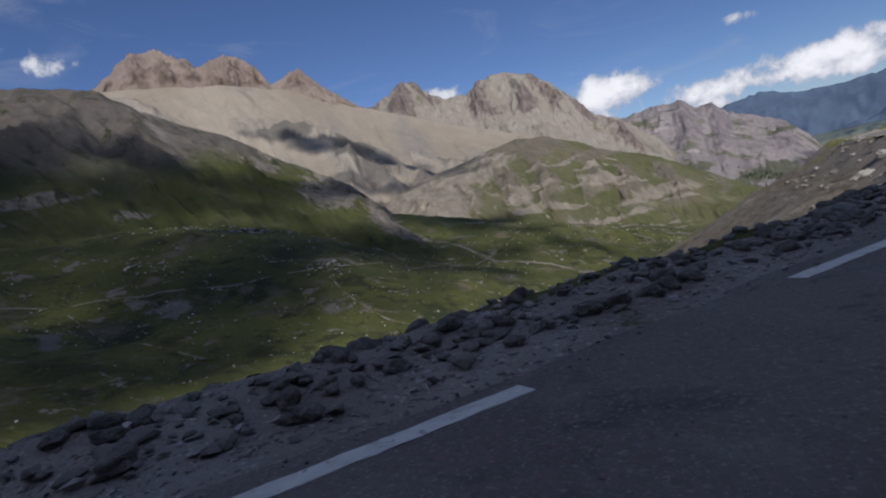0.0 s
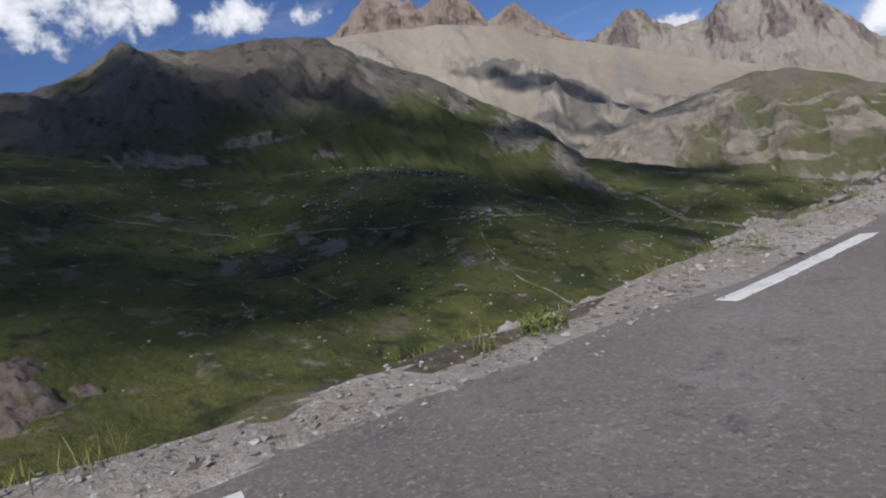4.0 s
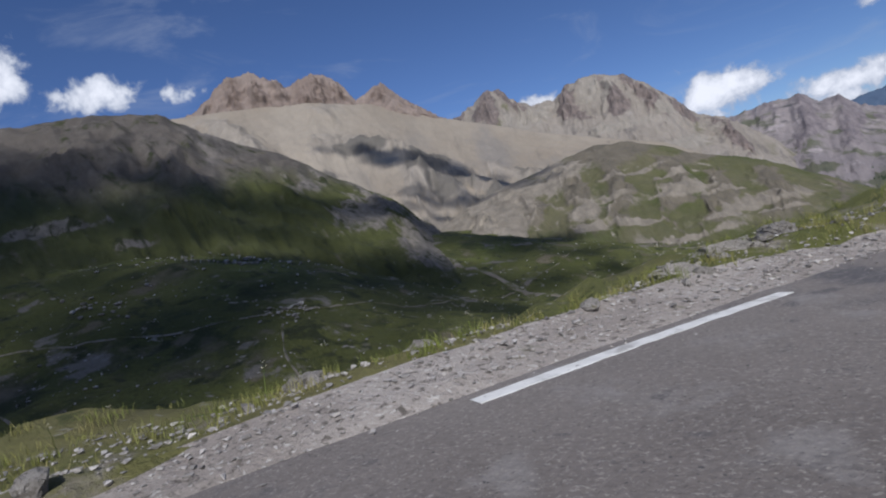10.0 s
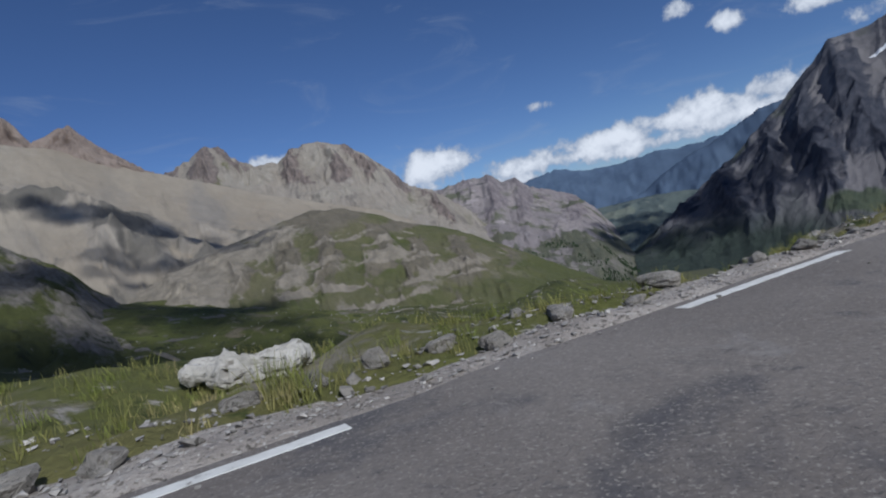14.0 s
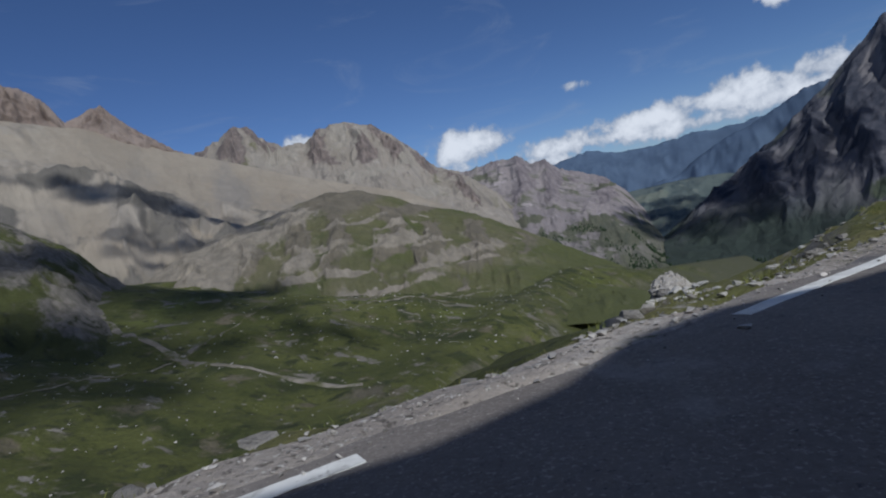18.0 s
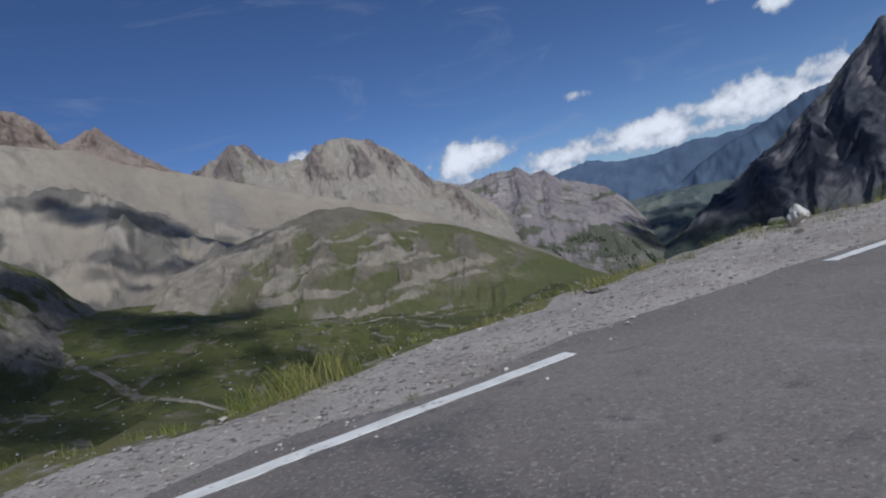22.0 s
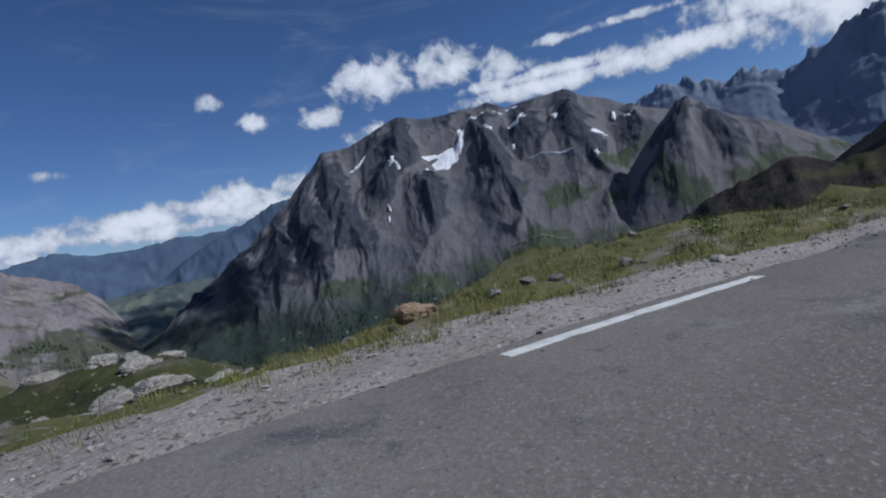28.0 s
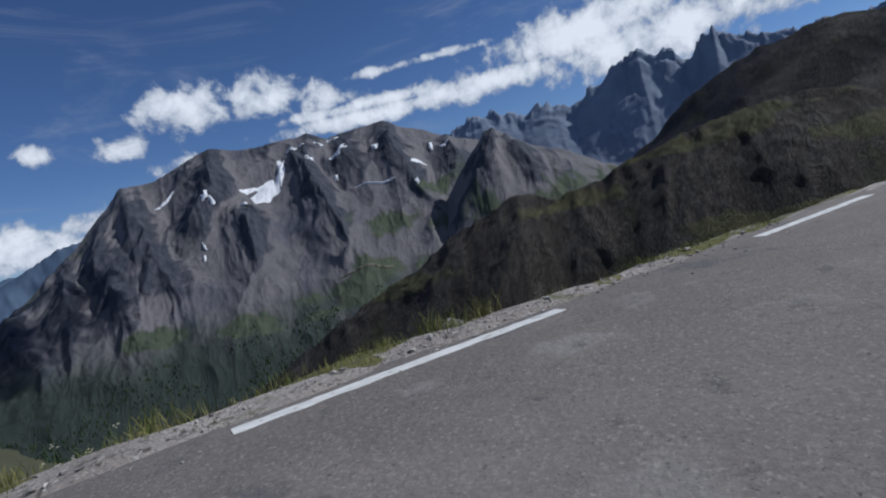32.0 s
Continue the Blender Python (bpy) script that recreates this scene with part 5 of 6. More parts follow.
def build_outcrop(seed):
    """Bedrock breaking through the turf, with blocks split off it."""
    rng = random.Random(seed)
    top = tagged(new("outcrop"), "grey limestone outcrop breaking through the slope beside the road", "outcrop", "outcrops on the slope")
    for k, (x, y, z, w) in enumerate(((0, 0, 0.02, 1.0), (rng.uniform(0.35, 0.5), rng.uniform(-0.25, 0.25), -0.04, 0.6), (rng.uniform(-0.55, -0.4), rng.uniform(-0.3, 0.3), -0.06, 0.5))):
        ob = part("body", CRAGS[(seed * 3 + k) % len(CRAGS)], top)
        ob.matrix_basis = Matrix.Translation((x, y, z)) @ pose(0, 0, 0, rng.uniform(-10, 10), rng.uniform(-10, 10), rng.uniform(0, 360)) @ Matrix.Diagonal((w, w * rng.uniform(0.75, 1.0), w * rng.uniform(0.8, 1.05), 1))
    for k in range(6):
        a, r = rng.uniform(0, 6.283), rng.uniform(0.4, 0.72)
        ob = part("block", rng.choice(BLOCKS), top)
        w = rng.uniform(0.08, 0.2)
        ob.matrix_basis = Matrix.Translation((math.cos(a) * r, math.sin(a) * r * 0.8, -0.08)) @ pose(0, 0, 0, rng.uniform(-20, 20), rng.uniform(-20, 20), rng.uniform(0, 360)) @ Matrix.Diagonal((w, w * rng.uniform(0.6, 1.0), w, 1))
    return top


ROCKS = [rock_mesh("rock", 50 + k, (1, 1, 0.8), 26, STONE, 0.8, 1) for k in range(8)]
rock_rng = random.Random(77)


RUBBLE = ([], [])
LEAN = [([v.co.copy() for v in me.vertices], [tuple(p.vertices) for p in me.polygons]) for me in (rock_mesh("piece", 500 + k, (1, 1, 0.8), 14, STONE, 0.8) for k in range(8))]


def place_rock(at, size, label, group="", mesh=None, sink=0.18, name="rock", single=True):
    """One stone on the ground: a thing of its own, or one more piece of the uncounted rubble."""
    z = rock_rng.uniform(0, 360)
    sx, sy, sz = size
    if not single:
        m = pose(at.x, at.y, at.z + sz * (0.28 - sink), rock_rng.uniform(-12, 12), rock_rng.uniform(-12, 12), z) @ Matrix.Diagonal((sx, sy, sz / 0.8, 1))
        co, fs = rock_rng.choice(LEAN)
        n = len(RUBBLE[0])
        RUBBLE[0].extend(m @ v for v in co)
        RUBBLE[1].extend(tuple(n + j for j in f) for f in fs)
        return None
    ob = new(name, mesh or rock_rng.choice(ROCKS))
    ob.matrix_world = pose(at.x, at.y, at.z + sz * (0.28 - sink), rock_rng.uniform(-12, 12), rock_rng.uniform(-12, 12), z) @ Matrix.Diagonal((sx, sy, sz / 0.8, 1))
    return tagged(ob, label, "rock", group)


def heading_at(t):
    k = int(np.argmin(np.abs(LT - t)))
    return math.degrees(math.atan2(FY[k], FX[k]))


# named single boulders
white = rock_mesh("white_boulder", 5, (0.52, 0.36, 0.42), 20, WHITESTONE, 0.9, 2)
b = Vector((52.1, 40.1, ground_z(52.1, 40.1)))
ob = new("white_boulder", white)
ob.matrix_world = pose(b.x, b.y, b.z + 0.12, 4, -6, heading_at(22.9) + 15)
tagged(ob, "whitish boulder at the edge of the gravel verge", "boulder")
brown = rock_mesh("brown_rock", 9, (0.62, 0.36, 0.24), 24, BROWNSTONE, 0.9, 2)
b = Vector((103.3, 37.7, ground_z(103.3, 37.7)))
ob = new("brown_rock", brown)
ob.matrix_world = pose(b.x, b.y, b.z + 0.07, 0, 3, heading_at(28.1))
tagged(ob, "flat brown weathered rock on the gravel verge", "rock")
pale = rock_mesh("pale_rock", 27, (0.58, 0.36, 0.26), 22, PALESTONE, 0.7, 2)
for x, y, k, turn in ((117.86, 28.63, 0.9, 5), (116.8, 30.63, 0.8, 25), (106.4, 35.3, 0.5, 40)):
    ob = new("pale_rock", pale)
    ob.matrix_world = pose(x, y, ground_z(x, y) + 0.01, 3, -4, heading_at(30) + turn) @ Matrix.Diagonal((k, k, k, 1))
    tagged(ob, "pale beige weathered rock in the grass beside the gravel", "rock", "pale rocks beside the road")
slab = rock_mesh("pale_slab", 19, (1.9, 0.9, 0.30), 22, PALESTONE, 0.6, 3)
b = Vector((-19.3, -2.4, ground_z(-19.3, -2.4)))
ob = new("slab_boulder", slab)
ob.matrix_world = pose(b.x, b.y, b.z + 0.16, 6, 4, heading_at(13.8) - 12)
tagged(ob, "large pale limestone slab lying in the roadside grass", "boulder")

# rubble and single stones: seconds, metres on, out from the camera's track, long, wide, high
STONES = [(12.5, 0.0, 6.5, 0.8, 0.6, 0.45), (12.5, 1.5, 5.7, 0.9, 0.5, 0.45), (12.5, 2.2, 5.6, 0.7, 0.5, 0.4), (12.0, 4.25, 5.4, 0.55, 0.45, 0.45), (12.0, 4.9, 5.5, 0.5, 0.4, 0.35), (12.0, 0.3, 5.6, 0.35, 0.3, 0.3),
          (11.0, 6.2, 4.9, 0.6, 0.3, 0.2), (14.0, 1.6, 4.9, 0.35, 0.25, 0.25), (14.0, -1.2, 4.6, 0.5, 0.35, 0.25), (14.0, -0.6, 4.5, 0.4, 0.3, 0.25), (14.0, 2.7, 4.5, 0.4, 0.3, 0.28), (14.0, 3.6, 4.6, 0.5, 0.3, 0.25), (14.0, 5.2, 4.6, 0.6, 0.4, 0.3),
          (30.0, -1.0, 5.1, 0.42, 0.3, 0.25), (30.0, 1.7, 5.3, 0.5, 0.35, 0.3), (30.0, 3.6, 5.6, 0.35, 0.25, 0.15), (30.0, 5.0, 5.4, 0.35, 0.25, 0.15), (31.0, -0.6, 5.0, 0.25, 0.2, 0.14), (31.0, 1.4, 4.5, 0.18, 0.14, 0.12),
          (29.0, 2.0, 4.9, 0.5, 0.3, 0.12), (29.0, 3.1, 5.0, 0.45, 0.3, 0.12), (28.3, 2.6, 5.9, 0.35, 0.25, 0.2), (24.3, 0.8, 4.9, 0.3, 0.25, 0.18), (24.3, -0.9, 5.4, 0.35, 0.25, 0.2)]
for t, d, w, a, b2, h in STONES:
    place_rock(spot(t, d, w), (a, b2, h), "pale angular limestone rock on the verge", "rocks along the verge")

# outcrops of the grassy mound and of the slope below the road
OUTCROPS = [(19.0, 4.0, 4.7, 0.35, 0.3, 0.2), (19.0, 5.2, 4.8, 0.4, 0.3, 0.25), (19.0, 3.0, 4.5, 0.3, 0.2, 0.2),
            (17.0, 4.2, 4.7, 0.8, 0.6, 0.5), (17.0, 5.3, 5.0, 0.9, 0.6, 0.6), (17.0, 6.5, 5.3, 0.8, 0.6, 0.5), (17.0, 8.0, 5.0, 0.9, 0.6, 0.6), (9.8, 7.6, 5.4, 0.7, 0.5, 0.4), (9.8, 6.6, 5.0, 0.6, 0.45, 0.4), (9.8, 8.6, 5.6, 0.8, 0.6, 0.5), (2.0, 9.0, 5.0, 0.9, 0.6, 0.5),
            (4.2, 0, 5.0, 1.6, 1.1, 0.8), (4.5, 0, 6.2, 1.9, 1.2, 1.0), (4.8, 0, 4.8, 1.2, 0.8, 0.6), (5.0, 0, 7.5, 2.2, 1.4, 1.1), (5.2, 0, 5.6, 1.6, 1.0, 0.8), (5.5, 0, 6.8, 1.8, 1.2, 1.0), (5.7, 0, 5.2, 1.3, 0.9, 0.7), (6.0, 0, 8.0, 2.4, 1.6, 1.2), (6.2, 0, 6.2, 1.6, 1.1, 0.9)]
makers = [build_outcrop(60 + k) for k in range(6)]
for k, (t, d, w, a, b2, h) in enumerate(OUTCROPS):
    at = spot(t, d, w)
    m = pose(at.x, at.y, at.z - h * 0.12, 0, 0, rock_rng.uniform(0, 360)) @ Matrix.Diagonal((a, b2, h, 1))
    if k < 6:
        makers[k].matrix_basis = m
    else:
        copy = makers[k % 6].copy()
        scene.collection.objects.link(copy)
        copy.matrix_basis = m
        for piece in makers[k % 6].children:
            twin = piece.copy()
            scene.collection.objects.link(twin)
            twin.parent = copy

# bedrock of the grassy knoll below the road
for k, (x, y, a, b2, h) in enumerate(((107, 60, 2.4, 1.6, 1.0), (110.5, 61.5, 2.8, 1.8, 1.3), (104, 58.5, 2.0, 1.4, 0.8), (113, 63, 2.0, 1.4, 0.9), (88.0, 85.8, 4.4, 3.0, 2.7), (91.7, 87.6, 2.6, 2.0, 1.9), (85.0, 83.4, 1.8, 1.4, 0.9), (81.0, 72, 2.2, 1.6, 1.4), (89.5, 97, 3.0, 2.0, 2.0), (95, 106, 5.0, 3.0, 2.6), (101, 111, 6.0, 3.4, 3.0), (107, 113, 4.5, 2.6, 2.4), (114, 116, 4.0, 2.6, 3.2), (110, 108, 3.0, 2.0, 1.6), (100.5, 75.5, 2.8, 1.6, 2.0), (102.5, 77, 2.4, 1.6, 1.5), (104, 74.5, 2.0, 1.4, 1.3), (105, 66.5, 2.6, 1.8, 2.0), (107.5, 68.5, 3.0, 2.0, 2.4), (109.5, 70, 2.8, 2.0, 2.6), (102.5, 65, 2.4, 1.6, 1.5), (98, 62, 2.0, 1.4, 1.1), (93, 70, 1.8, 1.2, 1.0), (91, 60, 1.4, 1.0, 0.7), (106, 84, 2.4, 1.6, 1.4), (97.5, 89.6, 2.6, 1.8, 1.5), (100.4, 72.1, 2.4, 1.7, 1.3), (109.3, 103, 4.2, 2.6, 2.4), (113.8, 97.4, 4.0, 2.6, 2.2), (119, 106, 5.0, 3.2, 2.8), (122, 112, 5.2, 3.2, 2.6), (126, 117, 4.6, 3.0, 2.2), (115, 90, 3.2, 2.2, 1.6), (111, 80, 2.6, 1.8, 1.3), (117, 100, 3.2, 2.2, 1.7))):
    rise = build_outcrop(80 + k)
    grow = 1.3 if 4 <= k < 7 else 1.0
    rise.matrix_basis = pose(x, y, ground_z(x, y) + 0.05 * h, 0, 0, 40.0 * k) @ Matrix.Diagonal((a * grow, b2 * grow, h * grow * 1.1, 1))
for i in range(150):
    y = 44 + 68 * rock_rng.random()
    x = 80 + (20 + 0.3 * (y - 40)) * rock_rng.random()
    k = 0.25 + 0.9 * rock_rng.random() ** 3
    place_rock(Vector((x, y, ground_z(x, y))), (k * 1.4, k, k * 0.6), "grey limestone rock in the turf of the knoll", "rocks on the knoll", sink=0.24, single=k > 0.5)

# a knob of rock on the shelf below the road, with pale stones strewn up towards the road
knob = build_outcrop(70)
knob.matrix_basis = pose(36, 69.7, ground_z(36, 69.7) + 0.3, 0, 0, 30) @ Matrix.Diagonal((4.4, 3.8, 4.6, 1))
tagged(knob, "big pale rounded limestone knob on the grassy shelf below the road", "outcrop")
pale_rocks = [rock_mesh("strewn_rock", 500 + k, (1, 0.9, 0.8), 16, PALESTONE, 0.7, 1) for k in range(4)]
near = spot(19.6, 0, 4.2)
for i in range(260):
    u = rock_rng.random() * 0.95
    x, y = 35 + (near.x - 35) * u + rock_rng.gauss(0, 1.3), 69 + (near.y - 69) * u + rock_rng.gauss(0, 1.3)
    k = (0.25 + 1.0 * rock_rng.random() ** 2.2) * (1.15 - 0.95 * u)
    place_rock(Vector((x, y, ground_z(x, y))), (k * 1.7, k, k * 0.6), "pale limestone rock strewn over the grassy shelf", "rocks strewn on the shelf", rock_rng.choice(pale_rocks), sink=0.16, single=k > 0.38)

# rubble thrown up along the shaded edge, and rubble at other edges
for lo, hi, w0, w1, n, big in ((-1.5, 1.7, 0.7, 2.7, 1500, 0.17), (1.5, 3.4, 0.8, 2.0, 420, 0.13), (9.6, 12.4, 0.9, 2.2, 60, 0.26), (13.6, 15.5, 0.5, 1.5, 46, 0.28), (16.2, 21.2, 0.6, 3.5, 70, 0.25), (21.8, 24.4, 1.2, 3.8, 30, 0.2), (27.8, 31, 1.2, 2.6, 30, 0.18), (5.5, 9.4, 0.9, 1.6, 24, 0.16)):
    for i in range(n):
        t = rock_rng.uniform(lo, hi)
        w = float(np.interp(t, LT, EDGE)) + rock_rng.uniform(w0, w1)
        k = big * rock_rng.uniform(0.25, 1.0) ** 1.5 + 0.05
        place_rock(spot(t, 0, w), (k * rock_rng.uniform(0.9, 1.6), k, k * rock_rng.uniform(0.55, 0.9)), "angular grey rubble stone at the road edge", "rubble along the road edge", name="stone", single=k > max(0.19, 0.8 * big))


# stones lying on the slope below the road: seconds from-to, out beyond the verge from-to, count, size
for lo, hi, w0, w1, n, big in ((3.8, 7.8, 0.6, 9.0, 260, 0.45), (-1, 3.4, 0.8, 6.0, 60, 0.5), (7.8, 9.5, 0.4, 3.0, 24, 0.3), (15.5, 19.5, 0.5, 7.0, 70, 0.26), (19.7, 21.8, 0.0, 1.3, 150, 0.19), (20, 24.4, 0.6, 8.0, 70, 0.2), (24.6, 27.4, 0.3, 6.5, 60, 0.4), (27.6, 31.5, 0.4, 5.0, 34, 0.22), (32.3, 36.5, 0.5, 10.0, 60, 0.7)):
    for i in range(n):
        t = rock_rng.uniform(lo, hi)
        w = float(np.interp(t, LT, EDGE)) + float(np.interp(t, LT, VERGE)) + 0.4 + w0 + (w1 - w0) * rock_rng.random() ** 1.4
        k = big * rock_rng.uniform(0.2, 1.0) ** 2 + 0.07
        place_rock(spot(t, 0, w), (k * rock_rng.uniform(0.9, 1.6), k, k * rock_rng.uniform(0.5, 0.8)), "pale limestone stone lying in the grass of the slope", "stones on the slope", name="boulder", sink=0.24, single=k > max(0.27, 0.75 * big))


tagged(new("rubble", mesh_from("rubble", RUBBLE[0], RUBBLE[1], STONE, False)), "small angular limestone rubble along the road and on the slope", "rubble", "", "stuff")


def build_chips():
    """Loose chips on the gravel: uncounted, one mesh."""
    rng = random.Random(12)
    base = []
    for k in range(6):
        me = rock_mesh("chip", 300 + k, (1, 0.8, 0.6), 9)
        base.append((np.array([v.co for v in me.vertices]), [tuple(p.vertices) for p in me.polygons]))
        bpy.data.meshes.remove(me)
    verts, faces, n = [], [], 0
    for i in range(17000):
        s = rng.uniform(s_at(-2), s_at(33))
        e, v = float(np.interp(s, S, EDGE)), float(np.interp(s, S, VERGE))
        w = e + rng.choice((rng.uniform(0.22, 0.5 + v), rng.uniform(0.3, 0.7 + v), rng.gauss(0.1, 0.35)))
        if w < e + 0.10 and rng.random() < 0.75:
            continue
        p = road_point(s, w)
        z = max(on_verge(p[0], p[1]), on_road(p[0], p[1]), on_slope(p[0], p[1]))
        k = rng.uniform(0.016, 0.055) * (1.0 if rng.random() < 0.9 else 2.0)
        co, fs = rng.choice(base)
        a = rng.uniform(0, 6.283)
        m = np.array(((math.cos(a), -math.sin(a), 0), (math.sin(a), math.cos(a), 0), (0, 0, 1)))
        verts.append(co @ m.T * k + (p[0], p[1], z + k * 0.12))
        faces += [tuple(j + n for j in f) for f in fs]
        n += len(co)
    # coarser rubble along some stretches: seconds from-to, out beyond the edge line from-to, count, sizes
    for lo, hi, w0, w1, count, small, large in ((9.5, 12.7, 0.4, 3.0, 5200, 0.022, 0.11), (13.6, 15.6, 0.4, 2.0, 1500, 0.03, 0.13), (-2, 1.6, 0.5, 3.4, 2600, 0.03, 0.16), (16.5, 21.5, 0.5, 2.6, 2600, 0.03, 0.15), (24.2, 27.6, 0.3, 1.2, 900, 0.025, 0.08), (27.6, 31.5, 0.8, 2.2, 1200, 0.025, 0.09), (1.6, 9.5, 0.5, 1.6, 2000, 0.025, 0.09), (21.6, 24.3, 0.6, 4.5, 1500, 0.025, 0.08)):
        for i in range(count):
            s = s_at(rng.uniform(lo, hi))
            p = road_point(s, float(np.interp(s, S, EDGE)) + rng.uniform(w0, w1))
            z = max(on_verge(p[0], p[1]), on_slope(p[0], p[1]))
            k = small + (large - small) * rng.random() ** 2.2
            co, fs = rng.choice(base)
            a = rng.uniform(0, 6.283)
            m = np.array(((math.cos(a), -math.sin(a), 0), (math.sin(a), math.cos(a), 0), (0, 0, 1)))
            verts.append(co @ m.T * k + (p[0], p[1], z + k * 0.12))
            faces += [tuple(j + n for j in f) for f in fs]
            n += len(co)
    me = mesh_from("gravel_stones", np.concatenate(verts), faces, CHIPS, False)
    tagged(new("gravel_stones", me), "loose grey stone chips scattered on the verge", "gravel", "", "stuff")


build_chips()


# ================= grass and herbs =================
def build_grass():
    rng = random.Random(21)
    sets = {"grass": ([], [], BLADES), "herbs": ([], [], HERB), "flowers": ([], [], BLOOM)}

    def add(kind, pts, fs):
        v, f, _ = sets[kind]
        n = len(v)
        v.extend(pts)
        f.extend(tuple(n + j for j in q) for q in fs)

    def blade(at, high, lean, wide, kind="grass"):
        a = rng.uniform(0, 6.283)
        side = Vector((math.cos(a), math.sin(a), 0)) * wide
        out = Vector((rng.gauss(0, lean), rng.gauss(0, lean), 0))
        b1, b2, tip = at + out * 0.25 + Vector((0, 0, high * 0.45)), at + out * 0.7 + Vector((0, 0, high * 0.8)), at + out + Vector((0, 0, high))
        add(kind, [at - side, at + side, b1 + side * 0.8, b1 - side * 0.8, b2 + side * 0.5, b2 - side * 0.5, tip], [(0, 1, 2, 3), (3, 2, 4, 5), (5, 4, 6)])
        return tip

    def leaf(at, size):
        n = Vector((rng.gauss(0, 1), rng.gauss(0, 1), rng.uniform(0.2, 1))).normalized()
        u = n.orthogonal().normalized() * size
        w = n.cross(u) * 0.55
        add("herbs", [at - u, at + w, at + u, at - w], [(0, 1, 2, 3)])

    def tuft(at, high, count, wide=0.006, spread=0.09):
        for i in range(count):
            p = at + Vector((rng.gauss(0, spread), rng.gauss(0, spread), -0.02))
            blade(p, high * rng.uniform(0.5, 1.1), high * 0.28, wide)

    def herb(at, r, high, count):
        for i in range(int(count * 2.4)):
            a, q = rng.uniform(0, 6.283), math.sqrt(rng.random()) * r * 0.75
            h = high * rng.uniform(0.0, 0.85) * (1.15 - q / r * 0.6)
            leaf(at + Vector((math.cos(a) * q, math.sin(a) * q, h)), rng.uniform(0.008, 0.02))

    # seconds from-to, metres out beyond the edge line from-to, tufts, height
    belts = [(-2, 1.6, 2.0, 4.5, 60, 0.16), (1.6, 3.6, 0.9, 2.6, 110, 0.22), (3.6, 5.4, 0.8, 2.4, 90, 0.18), (6.4, 7.6, 1.3, 2.0, 12, 0.13), (7.6, 9.5, 1.0, 2.4, 40, 0.16), (9.5, 12.4, 1.2, 4.5, 460, 0.2), (13.6, 15.8, 1.0, 4.5, 300, 0.24), (15.8, 21.5, 1.0, 5.0, 260, 0.2),
             (21.6, 24.4, 2.2, 5.0, 150, 0.2), (24.9, 27.7, 0.7, 7.0, 620, 0.13), (27.9, 30.8, 1.3, 6.0, 1300, 0.15), (30.4, 33.0, 0.7, 2.6, 380, 0.15), (33, 38, 0.6, 3.5, 260, 0.18)]
    for lo, hi, w0, w1, n, high in belts:
        for i in range(n):
            t = rng.uniform(lo, hi)
            w = float(np.interp(t, LT, EDGE)) + w0 + (w1 - w0) * rng.random() ** 1.3
            at = spot(t, 0, w)
            tuft(at, high * rng.uniform(0.45, 1.1), rng.randint(22, 40), 0.0025 + high * 0.006)
    # tall dry tufts
    for t, d, w, high in (*[(12.0, 0.6 + 0.22 * k, 5.55 + 0.5 * ((k * 7) % 5) / 5, 0.45) for k in range(13)], (7.0, 0.9, 4.5, 0.2), (7.0, 1.6, 4.5, 0.22), (7.0, 3.0, 4.4, 0.3), (7.0, 0.3, 4.6, 0.16), (12.2, 1.0, 5.9, 0.5), (12.2, 1.9, 5.6, 0.55), (12.2, 2.6, 5.6, 0.55), (12.2, 0.0, 6.2, 0.45), (14.0, 0.8, 4.8, 0.45), (22.0, 0.7, 5.3, 0.36), (22.0, 1.0, 5.5, 0.36), (22.0, 0.4, 5.6, 0.36), (31.0, 0.2, 5.0, 0.26), (32.0, -0.4, 4.7, 0.28), (32.0, -0.2, 4.9, 0.26), (32.0, 2.2, 4.8, 0.26), (32.0, 3.0, 4.9, 0.3), (32, 2.6, 4.7, 0.26)):
        at = spot(t, d, w)
        for k in range(4):
            tuft(at + Vector((rng.gauss(0, 0.12), rng.gauss(0, 0.12), 0)), high, 40 if high > 0.35 else 16, 0.0035, 0.08)
    # leafy herbs
    for t, d, w, r, high, n in ((2.0, 1.6, 3.5, 0.3, 0.22, 260), (2.0, 2.1, 3.45, 0.35, 0.25, 320), (3.0, 1.4, 3.1, 0.3, 0.2, 260), (3.0, 2.2, 3.05, 0.28, 0.2, 220), (4.0, 2.6, 3.1, 0.25, 0.2, 200), (27.5, 2.4, 5.0, 0.35, 0.42, 520), (27.5, 3.2, 4.9, 0.3, 0.3, 300), (22.6, 3.1, 6.6, 0.3, 0.2, 200), (23.0, 5.5, 7.2, 0.4, 0.5, 380), (13.0, 2.0, 5.0, 0.12, 0.08, 90), (13.0, 5.0, 5.1, 0.15, 0.1, 120), (31.0, -1.1, 5.4, 0.3, 0.3, 260), (28.3, 4.2, 6.0, 0.35, 0.35, 300), (30.5, 0.5, 5.0, 0.3, 0.3, 240)):
        herb(spot(t, d, w), r, high, n)
